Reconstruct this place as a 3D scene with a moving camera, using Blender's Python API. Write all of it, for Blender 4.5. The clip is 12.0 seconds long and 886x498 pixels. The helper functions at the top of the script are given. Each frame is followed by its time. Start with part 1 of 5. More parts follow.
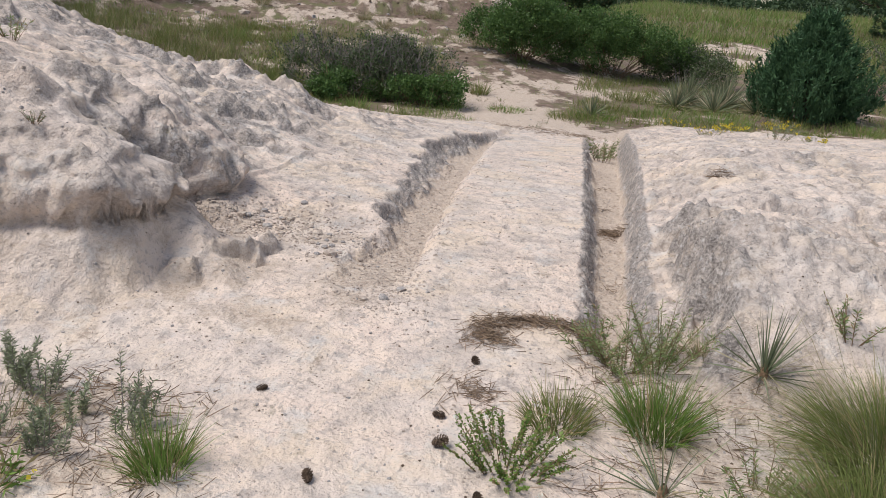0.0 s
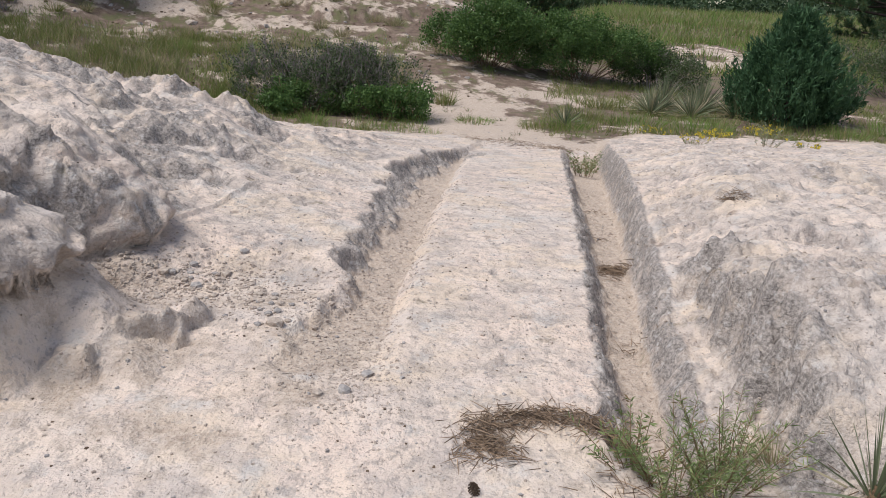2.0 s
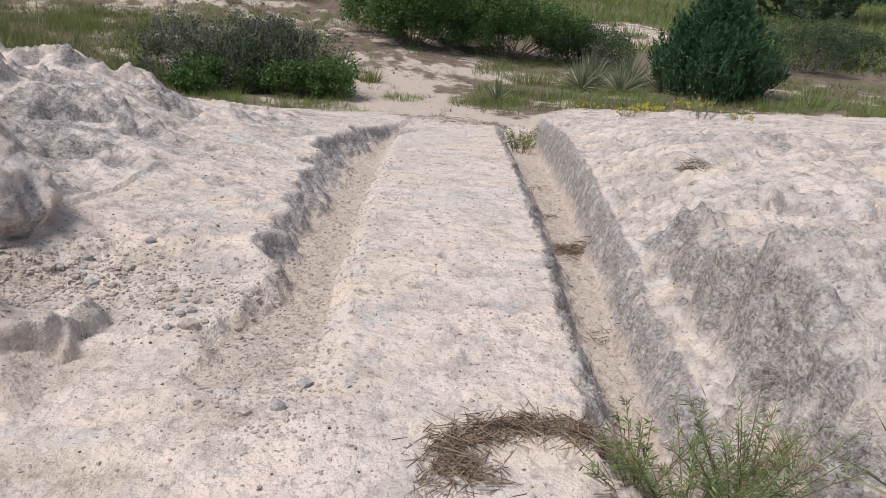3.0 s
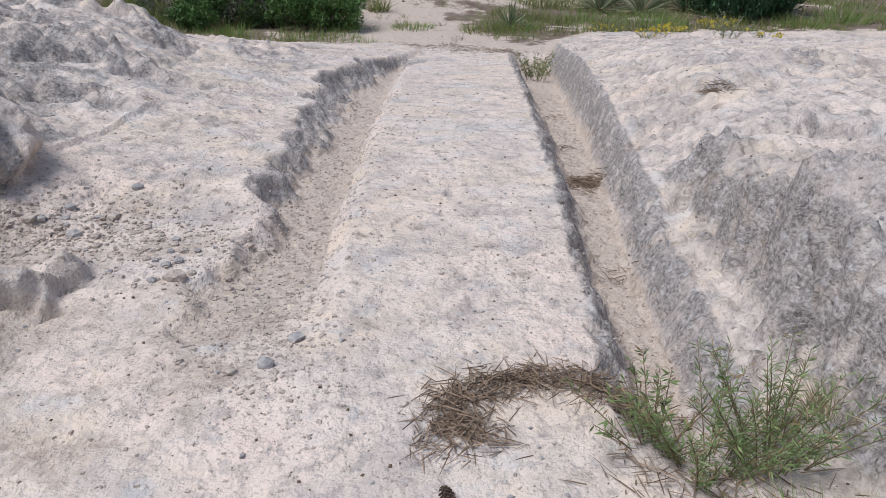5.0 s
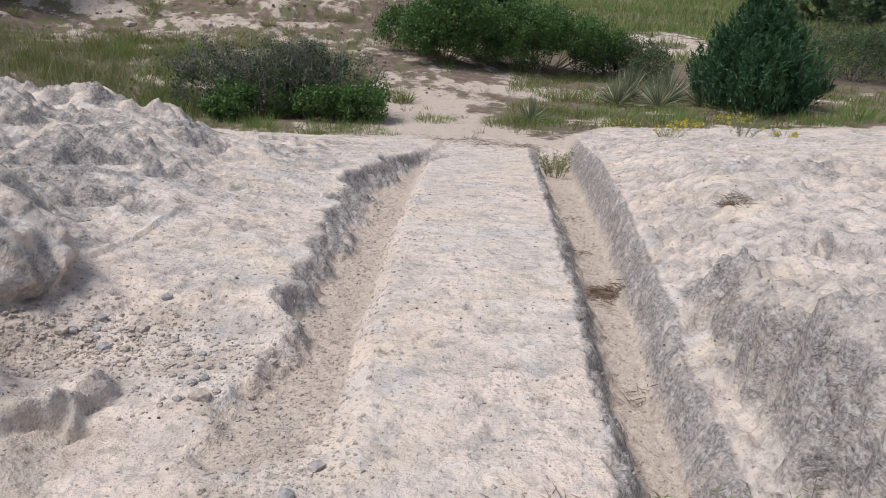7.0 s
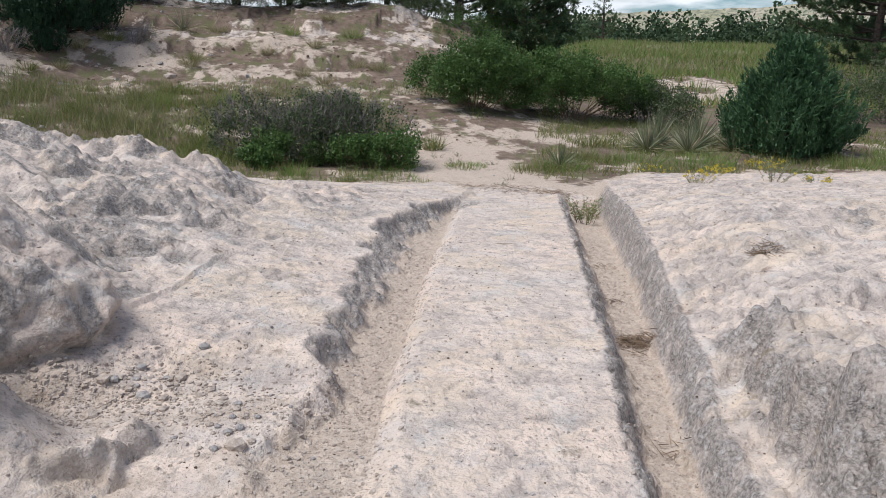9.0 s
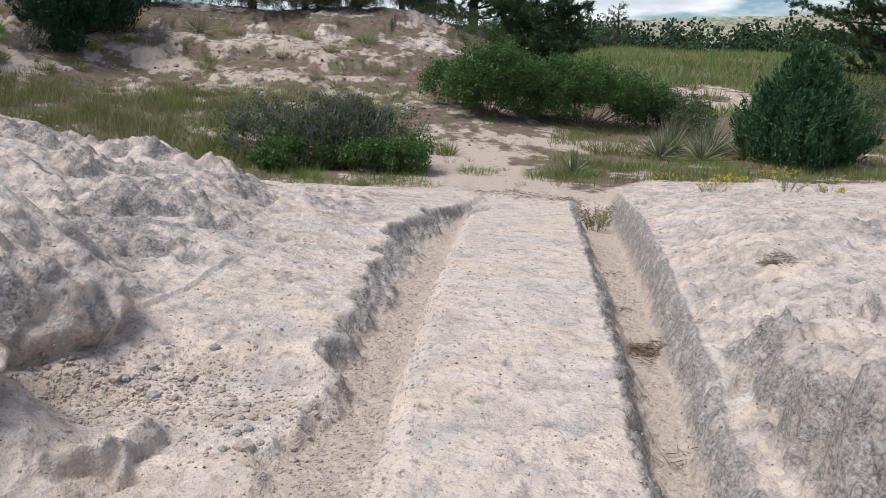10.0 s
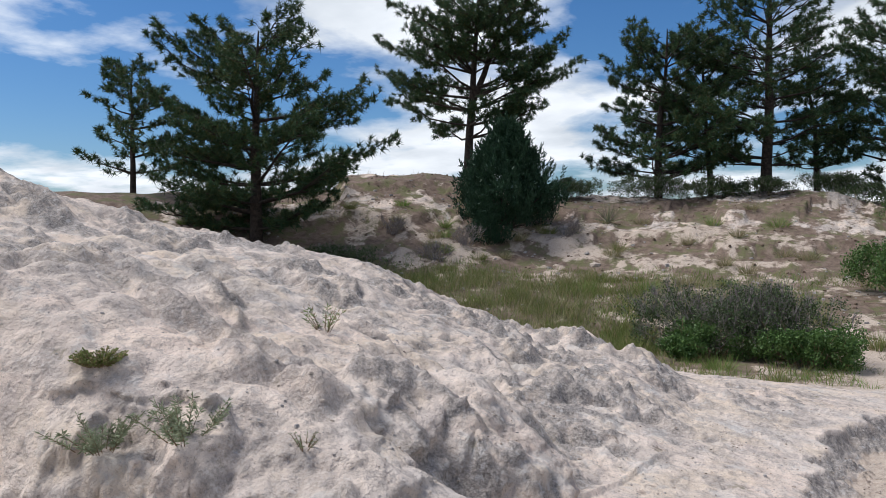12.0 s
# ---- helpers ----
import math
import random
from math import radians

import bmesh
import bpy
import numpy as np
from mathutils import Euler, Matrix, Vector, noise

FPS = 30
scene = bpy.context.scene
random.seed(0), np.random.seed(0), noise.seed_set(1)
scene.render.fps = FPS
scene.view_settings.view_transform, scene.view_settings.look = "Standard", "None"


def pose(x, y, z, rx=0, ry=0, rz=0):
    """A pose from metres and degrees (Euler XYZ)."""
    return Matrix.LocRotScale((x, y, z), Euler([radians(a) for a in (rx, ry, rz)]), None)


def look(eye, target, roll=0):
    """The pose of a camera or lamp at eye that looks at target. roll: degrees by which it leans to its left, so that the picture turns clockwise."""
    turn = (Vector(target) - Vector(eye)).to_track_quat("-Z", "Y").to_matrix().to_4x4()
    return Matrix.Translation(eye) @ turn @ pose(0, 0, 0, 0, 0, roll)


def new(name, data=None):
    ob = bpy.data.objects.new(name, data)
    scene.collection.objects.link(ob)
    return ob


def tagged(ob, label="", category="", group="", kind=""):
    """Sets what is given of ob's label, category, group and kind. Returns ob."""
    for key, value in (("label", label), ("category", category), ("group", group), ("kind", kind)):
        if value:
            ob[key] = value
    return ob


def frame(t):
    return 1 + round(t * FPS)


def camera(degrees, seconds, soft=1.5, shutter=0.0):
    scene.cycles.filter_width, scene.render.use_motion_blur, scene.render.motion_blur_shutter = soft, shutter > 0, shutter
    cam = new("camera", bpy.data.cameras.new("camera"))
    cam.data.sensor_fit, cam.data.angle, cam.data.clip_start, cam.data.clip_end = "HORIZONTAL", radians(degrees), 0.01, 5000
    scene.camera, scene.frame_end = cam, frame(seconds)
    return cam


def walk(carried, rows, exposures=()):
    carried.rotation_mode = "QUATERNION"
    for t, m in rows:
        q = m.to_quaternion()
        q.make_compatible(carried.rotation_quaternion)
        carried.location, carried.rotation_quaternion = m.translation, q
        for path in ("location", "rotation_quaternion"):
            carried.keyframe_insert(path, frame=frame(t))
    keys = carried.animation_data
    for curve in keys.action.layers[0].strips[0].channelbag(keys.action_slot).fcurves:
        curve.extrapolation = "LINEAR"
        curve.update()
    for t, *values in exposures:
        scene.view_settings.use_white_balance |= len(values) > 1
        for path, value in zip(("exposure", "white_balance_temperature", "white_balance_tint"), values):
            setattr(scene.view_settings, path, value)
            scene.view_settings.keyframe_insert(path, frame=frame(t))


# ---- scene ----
cam = camera(61.3, 12.0, soft=0.85)
METRES, EYE, TILT, LEAN, TURN = 2.45, 1.55, -19.5, -4.0, 0.0
ROWS = [
    (0.0, 0.0, 0.0, 0.0, 0.0, 0.0, 0.0),
    (0.5, 0.0049, 0.0494, 0.0129, 1.17, 0.23, 0.43),
    (1.0, -0.0235, 0.1554, 0.0447, 0.29, 0.89, 0.23),
    (1.5, -0.028, 0.2659, 0.0736, -1.36, 0.66, 0.74),
    (2.0, -0.0149, 0.3775, 0.1057, -2.57, 0.48, 1.95),
    (2.5, -0.0325, 0.4904, 0.1121, -5.74, -0.16, 2.71),
    (3.0, -0.0388, 0.5889, 0.1027, -8.28, -1.03, 3.71),
    (3.5, -0.0173, 0.6526, 0.0891, -7.75, -2.25, 4.64),
    (5.5, 0.0048, 0.6748, 0.1144, -6.75, -6.37, 5.46),
    (6.0, 0.0009, 0.675, 0.1293, -6.42, -5.08, 5.07),
    (6.5, 0.0014, 0.6641, 0.1585, -5.87, -2.98, 4.58),
    (7.0, 0.0028, 0.6518, 0.1813, -5.31, -0.07, 4.42),
    (7.5, -0.0002, 0.6419, 0.1922, -4.22, 1.7, 4.25),
    (9.5, 0.0008, 0.6266, 0.1955, -2.85, 3.58, 4.28),
    (10.0, 0.0014, 0.6239, 0.1959, -2.21, 3.83, 3.48),
    (10.5, -0.0173, 0.617, 0.194, 3.32, 4.68, 1.96),
    (11.0, -0.0617, 0.583, 0.2052, 14.67, 7.6, 0.22),
    (11.5, -0.0779, 0.5374, 0.2182, 21.34, 12.55, -2.27),
    (12.0, -0.0831, 0.5073, 0.2284, 25.97, 17.22, -4.38),
]
walk(cam, [(t, pose(0, 0, EYE, TILT, LEAN, TURN) @ pose(METRES * x, METRES * y, METRES * z, 90 + pitch, roll, yaw)) for t, x, y, z, yaw, pitch, roll in ROWS],
     [(0.0, .03, 6350, 10), (2.5, .03, 6200, 10), (3.6, .03, 6050, 10), (5.5, -.06, 5750, 9), (6.0, -.06, 5850, 9), (7.0, 0, 6050, 9), (9.5, .03, 6050, 9), (12.0, 0, 6050, 9)])

# ---------------------------------------------------------------- sky and sun
SUN_EL, SUN_AZ = 60.0, -105.0          # degrees; azimuth from straight ahead, to the right positive
world = bpy.data.worlds.new("sky")
scene.world = world
world.use_nodes = True
wn, wl = world.node_tree.nodes, world.node_tree.links
wn.clear()
w_out, w_bg = wn.new("ShaderNodeOutputWorld"), wn.new("ShaderNodeBackground")
w_sky, w_co = wn.new("ShaderNodeTexSky"), wn.new("ShaderNodeTexCoord")
w_sky.sky_type, w_sky.sun_disc = "NISHITA", False
w_sky.sun_elevation, w_sky.sun_rotation = radians(SUN_EL), radians(SUN_AZ)
w_sky.air_density, w_sky.dust_density, w_sky.ozone_density = 1.0, 0.5, 2.0
# clouds: noise laid on a flat layer overhead
w_sep, w_add, w_dx, w_dy, w_com = (wn.new(n) for n in ("ShaderNodeSeparateXYZ", "ShaderNodeMath", "ShaderNodeMath", "ShaderNodeMath", "ShaderNodeCombineXYZ"))
w_add.operation, w_dx.operation, w_dy.operation = "ADD", "DIVIDE", "DIVIDE"
w_add.inputs[1].default_value = 0.17
wl.new(w_co.outputs["Generated"], w_sep.inputs[0])
wl.new(w_sep.outputs["Z"], w_add.inputs[0])
for node, axis in ((w_dx, "X"), (w_dy, "Y")):
    wl.new(w_sep.outputs[axis], node.inputs[0])
    wl.new(w_add.outputs[0], node.inputs[1])
    wl.new(node.outputs[0], w_com.inputs[axis])
w_off = wn.new("ShaderNodeVectorMath")
w_off.inputs[1].default_value = (5.3, 1.9, 0)
wl.new(w_com.outputs[0], w_off.inputs[0])
w_n, w_r, w_n2, w_r2 = wn.new("ShaderNodeTexNoise"), wn.new("ShaderNodeValToRGB"), wn.new("ShaderNodeTexNoise"), wn.new("ShaderNodeValToRGB")
w_n.inputs["Scale"].default_value, w_n.inputs["Detail"].default_value, w_n.inputs["Roughness"].default_value = 0.85, 9, 0.55
w_n.inputs["Distortion"].default_value = 0.2
w_r.color_ramp.elements[0].position, w_r.color_ramp.elements[1].position = 0.46, 0.57
w_n2.inputs["Scale"].default_value, w_n2.inputs["Detail"].default_value = 1.6, 6
w_r2.color_ramp.elements[0].color, w_r2.color_ramp.elements[1].color = (11.5, 11.9, 12.4, 1), (17.5, 17.5, 17.5, 1)
w_r2.color_ramp.elements[0].position, w_r2.color_ramp.elements[1].position = 0.35, 0.62
w_mix = wn.new("ShaderNodeMix")
w_mix.data_type = "RGBA"
for node in (w_n, w_n2):
    wl.new(w_off.outputs[0], node.inputs["Vector"])
wl.new(w_n.outputs["Fac"], w_r.inputs[0])
wl.new(w_n2.outputs["Fac"], w_r2.inputs[0])
wl.new(w_r.outputs["Color"], w_mix.inputs["Factor"])
w_hue = wn.new("ShaderNodeHueSaturation")
w_hue.inputs["Saturation"].default_value = 1.15
w_tint = wn.new("ShaderNodeMix")
w_tint.data_type, w_tint.blend_type = "RGBA", "MULTIPLY"
w_tint.inputs["Factor"].default_value, w_tint.inputs["B"].default_value = 1.0, (1.10, 1.28, 1.52, 1)
wl.new(w_sky.outputs[0], w_tint.inputs["A"])
wl.new(w_tint.outputs["Result"], w_hue.inputs["Color"])
wl.new(w_hue.outputs[0], w_mix.inputs["A"])
wl.new(w_r2.outputs["Color"], w_mix.inputs["B"])
wl.new(w_mix.outputs["Result"], w_bg.inputs["Color"])
wl.new(w_bg.outputs[0], w_out.inputs["Surface"])
w_bg.inputs["Strength"].default_value = 0.06

sun_data = bpy.data.lights.new("sun", "SUN")
sun_data.energy, sun_data.angle, sun_data.color = 3.9, radians(26), (1.0, 0.95, 0.88)
sun = new("sun", sun_data)
sun_dir = Vector((math.sin(radians(SUN_AZ)) * math.cos(radians(SUN_EL)), math.cos(radians(SUN_AZ)) * math.cos(radians(SUN_EL)), math.sin(radians(SUN_EL))))
sun.matrix_world = look(sun_dir * 60, (0, 0, 0))

# ---------------------------------------------------------------- materials
def new_mat(name, rough=0.9):
    m = bpy.data.materials.new(name)
    m.use_nodes = True
    bsdf = m.node_tree.nodes["Principled BSDF"]
    bsdf.inputs["Roughness"].default_value = rough
    bsdf.inputs["Specular IOR Level"].default_value = 0.25
    return m, m.node_tree.nodes, m.node_tree.links, bsdf


def noise_of(nodes, links, vec, scale, detail=4, rough=0.55, lo=0.4, hi=0.6):
    n, r = nodes.new("ShaderNodeTexNoise"), nodes.new("ShaderNodeMapRange")
    n.inputs["Scale"].default_value, n.inputs["Detail"].default_value, n.inputs["Roughness"].default_value = scale, detail, rough
    r.inputs["From Min"].default_value, r.inputs["From Max"].default_value = lo, hi
    if vec:
        links.new(vec, n.inputs["Vector"])
    links.new(n.outputs["Fac"], r.inputs["Value"])
    return r.outputs["Result"]


def mixed(nodes, links, fac, a, b, kind="MIX"):
    m = nodes.new("ShaderNodeMix")
    m.data_type, m.blend_type = "RGBA", kind
    for value, slot in ((fac, m.inputs["Factor"]), (a, m.inputs["A"]), (b, m.inputs["B"])):
        if isinstance(value, (int, float)):
            slot.default_value = value
        elif isinstance(value, tuple):
            slot.default_value = (*value, 1)
        else:
            links.new(value, slot)
    return m.outputs["Result"]


def times(nodes, links, a, b, op="MULTIPLY"):
    m = nodes.new("ShaderNodeMath")
    m.operation, m.use_clamp = op, True
    for value, slot in ((a, m.inputs[0]), (b, m.inputs[1])):
        if isinstance(value, (int, float)):
            slot.default_value = value
        else:
            links.new(value, slot)
    return m.outputs[0]


def ground_material():
    m, n, l, bsdf = new_mat("pale_sandstone_and_soil", 0.95)
    pos = n.new("ShaderNodeNewGeometry").outputs["Position"]

    def mask(name):
        a = n.new("ShaderNodeAttribute")
        a.attribute_name = name
        return a.outputs["Fac"]

    broad, middle, fine = (noise_of(n, l, pos, s, 5, 0.6, lo, hi) for s, lo, hi in ((0.9, .38, .62), (5.5, .36, .64), (38, .35, .65)))
    stone = mixed(n, l, broad, (0.67, 0.53, 0.445), (0.585, 0.51, 0.46))
    stone = mixed(n, l, times(n, l, noise_of(n, l, pos, 2.6, 6, 0.7, .47, .62), 0.75), stone, (0.41, 0.35, 0.315))
    stone = mixed(n, l, times(n, l, noise_of(n, l, pos, 28, 4, 0.7, .56, .66), 0.45), stone, (0.74, 0.64, 0.56))
    stone = mixed(n, l, times(n, l, middle, 0.55), stone, (0.70, 0.57, 0.465))
    stone = mixed(n, l, times(n, l, noise_of(n, l, pos, 14, 6, 0.7, .52, .64), 0.65), stone, (0.31, 0.27, 0.245))
    stone = mixed(n, l, times(n, l, noise_of(n, l, pos, 62, 3, 0.6, .61, .66), 0.55), stone, (0.24, 0.20, 0.17))
    stone = mixed(n, l, times(n, l, noise_of(n, l, pos, 1.7, 5, 0.65, .50, .60), 0.55), stone, (0.63, 0.50, 0.375))
    stone = mixed(n, l, times(n, l, noise_of(n, l, pos, 3.3, 6, 0.7, .54, .64), 0.5), stone, (0.50, 0.485, 0.47))
    stone = mixed(n, l, times(n, l, noise_of(n, l, pos, 95, 3, 0.65, .55, .64), 0.28), stone, (0.36, 0.30, 0.255))
    stone = mixed(n, l, times(n, l, noise_of(n, l, pos, 20, 5, 0.6, .60, .625), 0.55), stone, (0.36, 0.315, 0.285))
    # grey tone: lichen on weathered faces, grey hollows, shade painted on crust rims
    lichen = mixed(n, l, noise_of(n, l, pos, 60, 5, 0.7, .40, .62), (0.37, 0.328, 0.30), (0.16, 0.14, 0.126))
    lichen = mixed(n, l, times(n, l, noise_of(n, l, pos, 22, 4, 0.6, .56, .66), 0.6), lichen, (0.52, 0.49, 0.47))
    grey_edge = times(n, l, mask("grey"), times(n, l, noise_of(n, l, pos, 9, 6, 0.65, .22, .50), 1.0))
    base = mixed(n, l, grey_edge, stone, lichen)
    # loose sand and grit
    grit = mixed(n, l, fine, (0.40, 0.315, 0.25), (0.53, 0.44, 0.365))
    grit = mixed(n, l, noise_of(n, l, pos, 130, 3, 0.6, .55, .68), grit, (0.28, 0.22, 0.17))
    ragged = noise_of(n, l, pos, 3.5, 6, 0.7, .30, .70)

    def broken(name):
        add, edge = n.new("ShaderNodeMath"), n.new("ShaderNodeMapRange")
        l.new(mask(name), add.inputs[0])
        l.new(ragged, add.inputs[1])
        edge.inputs["From Min"].default_value, edge.inputs["From Max"].default_value = 0.80, 1.12
        l.new(add.outputs[0], edge.inputs["Value"])
        return times(n, l, edge.outputs["Result"], 1.0)

    base = mixed(n, l, times(n, l, broken("sand"), 0.9), base, grit)
    # soil with plant litter
    soil = mixed(n, l, middle, (0.115, 0.078, 0.06), (0.225, 0.165, 0.13))
    soil = mixed(n, l, noise_of(n, l, pos, 2.2, 5, 0.6, .48, .60), soil, (0.13, 0.125, 0.06))
    soil = mixed(n, l, noise_of(n, l, pos, 26, 4, 0.7, .52, .66), soil, (0.13, 0.10, 0.07))
    base = mixed(n, l, broken("soil"), base, soil)
    far = mixed(n, l, noise_of(n, l, pos, 0.02, 6, 0.6, .42, .58), (0.30, 0.29, 0.14), (0.15, 0.185, 0.07))
    base = mixed(n, l, mask("distant"), base, far)
    l.new(base, bsdf.inputs["Base Color"])
    relief, relief2, relief3 = n.new("ShaderNodeBump"), n.new("ShaderNodeBump"), n.new("ShaderNodeBump")
    for b, scale, dist, power in ((relief, 9, 0.055, 0.45), (relief2, 38, 0.018, 0.5), (relief3, 150, 0.005, 0.35)):
        b.inputs["Distance"].default_value, b.inputs["Strength"].default_value = dist, power
        l.new(noise_of(n, l, pos, scale, 5, 0.62, .25, .75), b.inputs["Height"])
    l.new(relief.outputs[0], relief2.inputs["Normal"])
    l.new(relief2.outputs[0], relief3.inputs["Normal"])
    l.new(relief3.outputs[0], bsdf.inputs["Normal"])
    return m


def leaf_material(name, dark, light, dry=None, rough=0.6, sheen=0.3, glow=0.25):
    """Leaves, blades and needles: each island its own tone, and light passing through."""
    m, n, l, bsdf = new_mat(name, rough)
    geo = n.new("ShaderNodeNewGeometry")
    tone = mixed(n, l, geo.outputs["Random Per Island"], dark, light)
    patch = noise_of(n, l, geo.outputs["Position"], 3.0, 3, 0.5, .40, .62)
    tone = mixed(n, l, times(n, l, patch, 0.6), tone, tuple(0.5 * (a + b) * 0.75 for a, b in zip(dark, light)))
    if dry:
        pick = n.new("ShaderNodeMath")
        pick.operation = "GREATER_THAN"
        pick.inputs[1].default_value = 0.82
        frac = n.new("ShaderNodeMath")
        frac.operation = "FRACT"
        l.new(times_free(n, l, geo.outputs["Random Per Island"], 7.31), frac.inputs[0])
        l.new(frac.outputs[0], pick.inputs[0])
        tone = mixed(n, l, pick.outputs[0], tone, dry)
    l.new(tone, bsdf.inputs["Base Color"])
    trans, add = n.new("ShaderNodeBsdfTranslucent"), n.new("ShaderNodeMixShader")
    l.new(tone, trans.inputs["Color"])
    add.inputs["Fac"].default_value = glow
    l.new(bsdf.outputs[0], add.inputs[1])
    l.new(trans.outputs[0], add.inputs[2])
    l.new(add.outputs[0], n["Material Output"].inputs["Surface"])
    return m


def times_free(nodes, links, a, k):
    m = nodes.new("ShaderNodeMath")
    m.operation = "MULTIPLY"
    links.new(a, m.inputs[0])
    m.inputs[1].default_value = k
    return m.outputs[0]


def plain_material(name, a, b, scale=20, rough=0.85, bump=0.01):
    """Two tones of one stuff, in patches and in grain, with relief."""
    m, n, l, bsdf = new_mat(name, rough)
    pos = n.new("ShaderNodeTexCoord").outputs["Object"]
    tone = mixed(n, l, noise_of(n, l, pos, scale, 5, 0.6, .38, .62), a, b)
    tone = mixed(n, l, times(n, l, noise_of(n, l, pos, scale * 5, 3, 0.6, .55, .7), 0.5), tone, tuple(0.5 * v for v in a))
    l.new(tone, bsdf.inputs["Base Color"])
    b1 = n.new("ShaderNodeBump")
    b1.inputs["Distance"].default_value, b1.inputs["Strength"].default_value = bump, 0.8
    l.new(noise_of(n, l, pos, scale * 2, 5, 0.6, .25, .75), b1.inputs["Height"])
    l.new(b1.outputs[0], bsdf.inputs["Normal"])
    return m


GROUND = ground_material()
STONE = plain_material("loose_stone", (0.35, 0.285, 0.24), (0.50, 0.425, 0.36), 30, 0.95, 0.008)
STONE_GREY = plain_material("grey_stone", (0.28, 0.26, 0.25), (0.42, 0.38, 0.35), 30, 0.95, 0.008)
BARK = plain_material("pine_bark", (0.032, 0.025, 0.021), (0.075, 0.056, 0.045), 12, 0.95, 0.03)
TWIG = plain_material("grey_twig", (0.18, 0.155, 0.15), (0.30, 0.26, 0.25), 40, 0.9, 0.004)
TWIG_BROWN = plain_material("brown_stem", (0.15, 0.095, 0.06), (0.25, 0.17, 0.10), 40, 0.9, 0.004)
CONE = plain_material("pine_cone_scale", (0.075, 0.05, 0.035), (0.16, 0.11, 0.075), 60, 0.8, 0.004)
LITTER = leaf_material("dry_needles", (0.11, 0.075, 0.052), (0.32, 0.225, 0.15), None, 0.8, 0, 0.05)
NEEDLES = leaf_material("pine_needles", (0.028, 0.066, 0.030), (0.075, 0.130, 0.052), (0.11, 0.115, 0.04), 0.5, 0, 0.15)
JUNIPER = leaf_material("juniper_spray", (0.014, 0.04, 0.022), (0.04, 0.085, 0.042), None, 0.6, 0, 0.12)
JUNIPER_B = leaf_material("blue_green_juniper_spray", (0.028, 0.070, 0.032), (0.075, 0.145, 0.060), None, 0.6, 0, 0.15)
LEAF = leaf_material("bright_shrub_leaf", (0.04, 0.09, 0.025), (0.135, 0.22, 0.06), None, 0.5, 0, 0.3)
LEAF_DULL = leaf_material("dull_shrub_leaf", (0.045, 0.075, 0.03), (0.10, 0.14, 0.055), (0.16, 0.15, 0.11), 0.6, 0, 0.25)
GRASS = leaf_material("green_grass", (0.10, 0.18, 0.035), (0.25, 0.36, 0.09), (0.36, 0.29, 0.15), 0.5, 0, 0.35)
GRASS_OLIVE = leaf_material("olive_grass", (0.12, 0.155, 0.042), (0.25, 0.285, 0.09), (0.34, 0.27, 0.14), 0.55, 0, 0.35)
GRASS_DRY = leaf_material("dry_grass", (0.27, 0.23, 0.13), (0.42, 0.36, 0.22), (0.16, 0.19, 0.08), 0.7, 0, 0.3)
YUCCA = leaf_material("yucca_blade", (0.11, 0.14, 0.075), (0.25, 0.27, 0.16), (0.42, 0.36, 0.24), 0.45, 0, 0.15)
SAGE = leaf_material("grey_green_sage_leaf", (0.16, 0.19, 0.105), (0.31, 0.34, 0.215), None, 0.7, 0, 0.2)
BROOM = leaf_material("broomweed_leaf", (0.13, 0.19, 0.065), (0.28, 0.34, 0.14), (0.30, 0.22, 0.12), 0.6, 0, 0.3)
YELLOW = leaf_material("yellow_flower", (0.55, 0.42, 0.03), (0.75, 0.62, 0.08), None, 0.6, 0, 0.3)
WHITE = leaf_material("white_petal", (0.70, 0.68, 0.60), (0.80, 0.78, 0.70), None, 0.6, 0, 0.3)
FOREST = leaf_material("far_trees", (0.03, 0.055, 0.028), (0.065, 0.10, 0.045), None, 0.8, 0, 0.1)


def far_hill_material():
    """Dry pale slopes with darker gullies and dots of scrub."""
    m, n, l, bsdf = new_mat("pale_far_hill", 1.0)
    pos = n.new("ShaderNodeNewGeometry").outputs["Position"]
    tone = mixed(n, l, noise_of(n, l, pos, 0.012, 5, 0.6, .42, .58), (0.40, 0.345, 0.27), (0.30, 0.285, 0.19))
    tone = mixed(n, l, noise_of(n, l, pos, 0.05, 4, 0.65, .50, .60), tone, (0.20, 0.20, 0.14))
    tone = mixed(n, l, noise_of(n, l, pos, 0.16, 2, 0.5, .57, .61), tone, (0.075, 0.09, 0.06))
    l.new(tone, bsdf.inputs["Base Color"])
    return m


FAR_HILL = far_hill_material()
# ---------------------------------------------------------------- shape of the land
def gnoise(x, y, seed=0):
    """Smooth gradient noise, about -0.7 to 0.7."""
    xi, yi = np.floor(x).astype(np.int64), np.floor(y).astype(np.int64)
    fx, fy = x - xi, y - yi

    def corner(i, j):
        h = ((xi + i) * 374761393 + (yi + j) * 668265263 + seed * 974634217) & 0xFFFFFFFF
        h = ((h ^ (h >> 13)) * 1274126177) & 0xFFFFFFFF
        a = ((h ^ (h >> 16)) & 0xFFFF) * (2 * np.pi / 65536)
        return np.cos(a) * (fx - i) + np.sin(a) * (fy - j)

    u, v = fx * fx * fx * (fx * (fx * 6 - 15) + 10), fy * fy * fy * (fy * (fy * 6 - 15) + 10)
    top = corner(0, 0) * (1 - u) + corner(1, 0) * u
    low = corner(0, 1) * (1 - u) + corner(1, 1) * u
    return top * (1 - v) + low * v


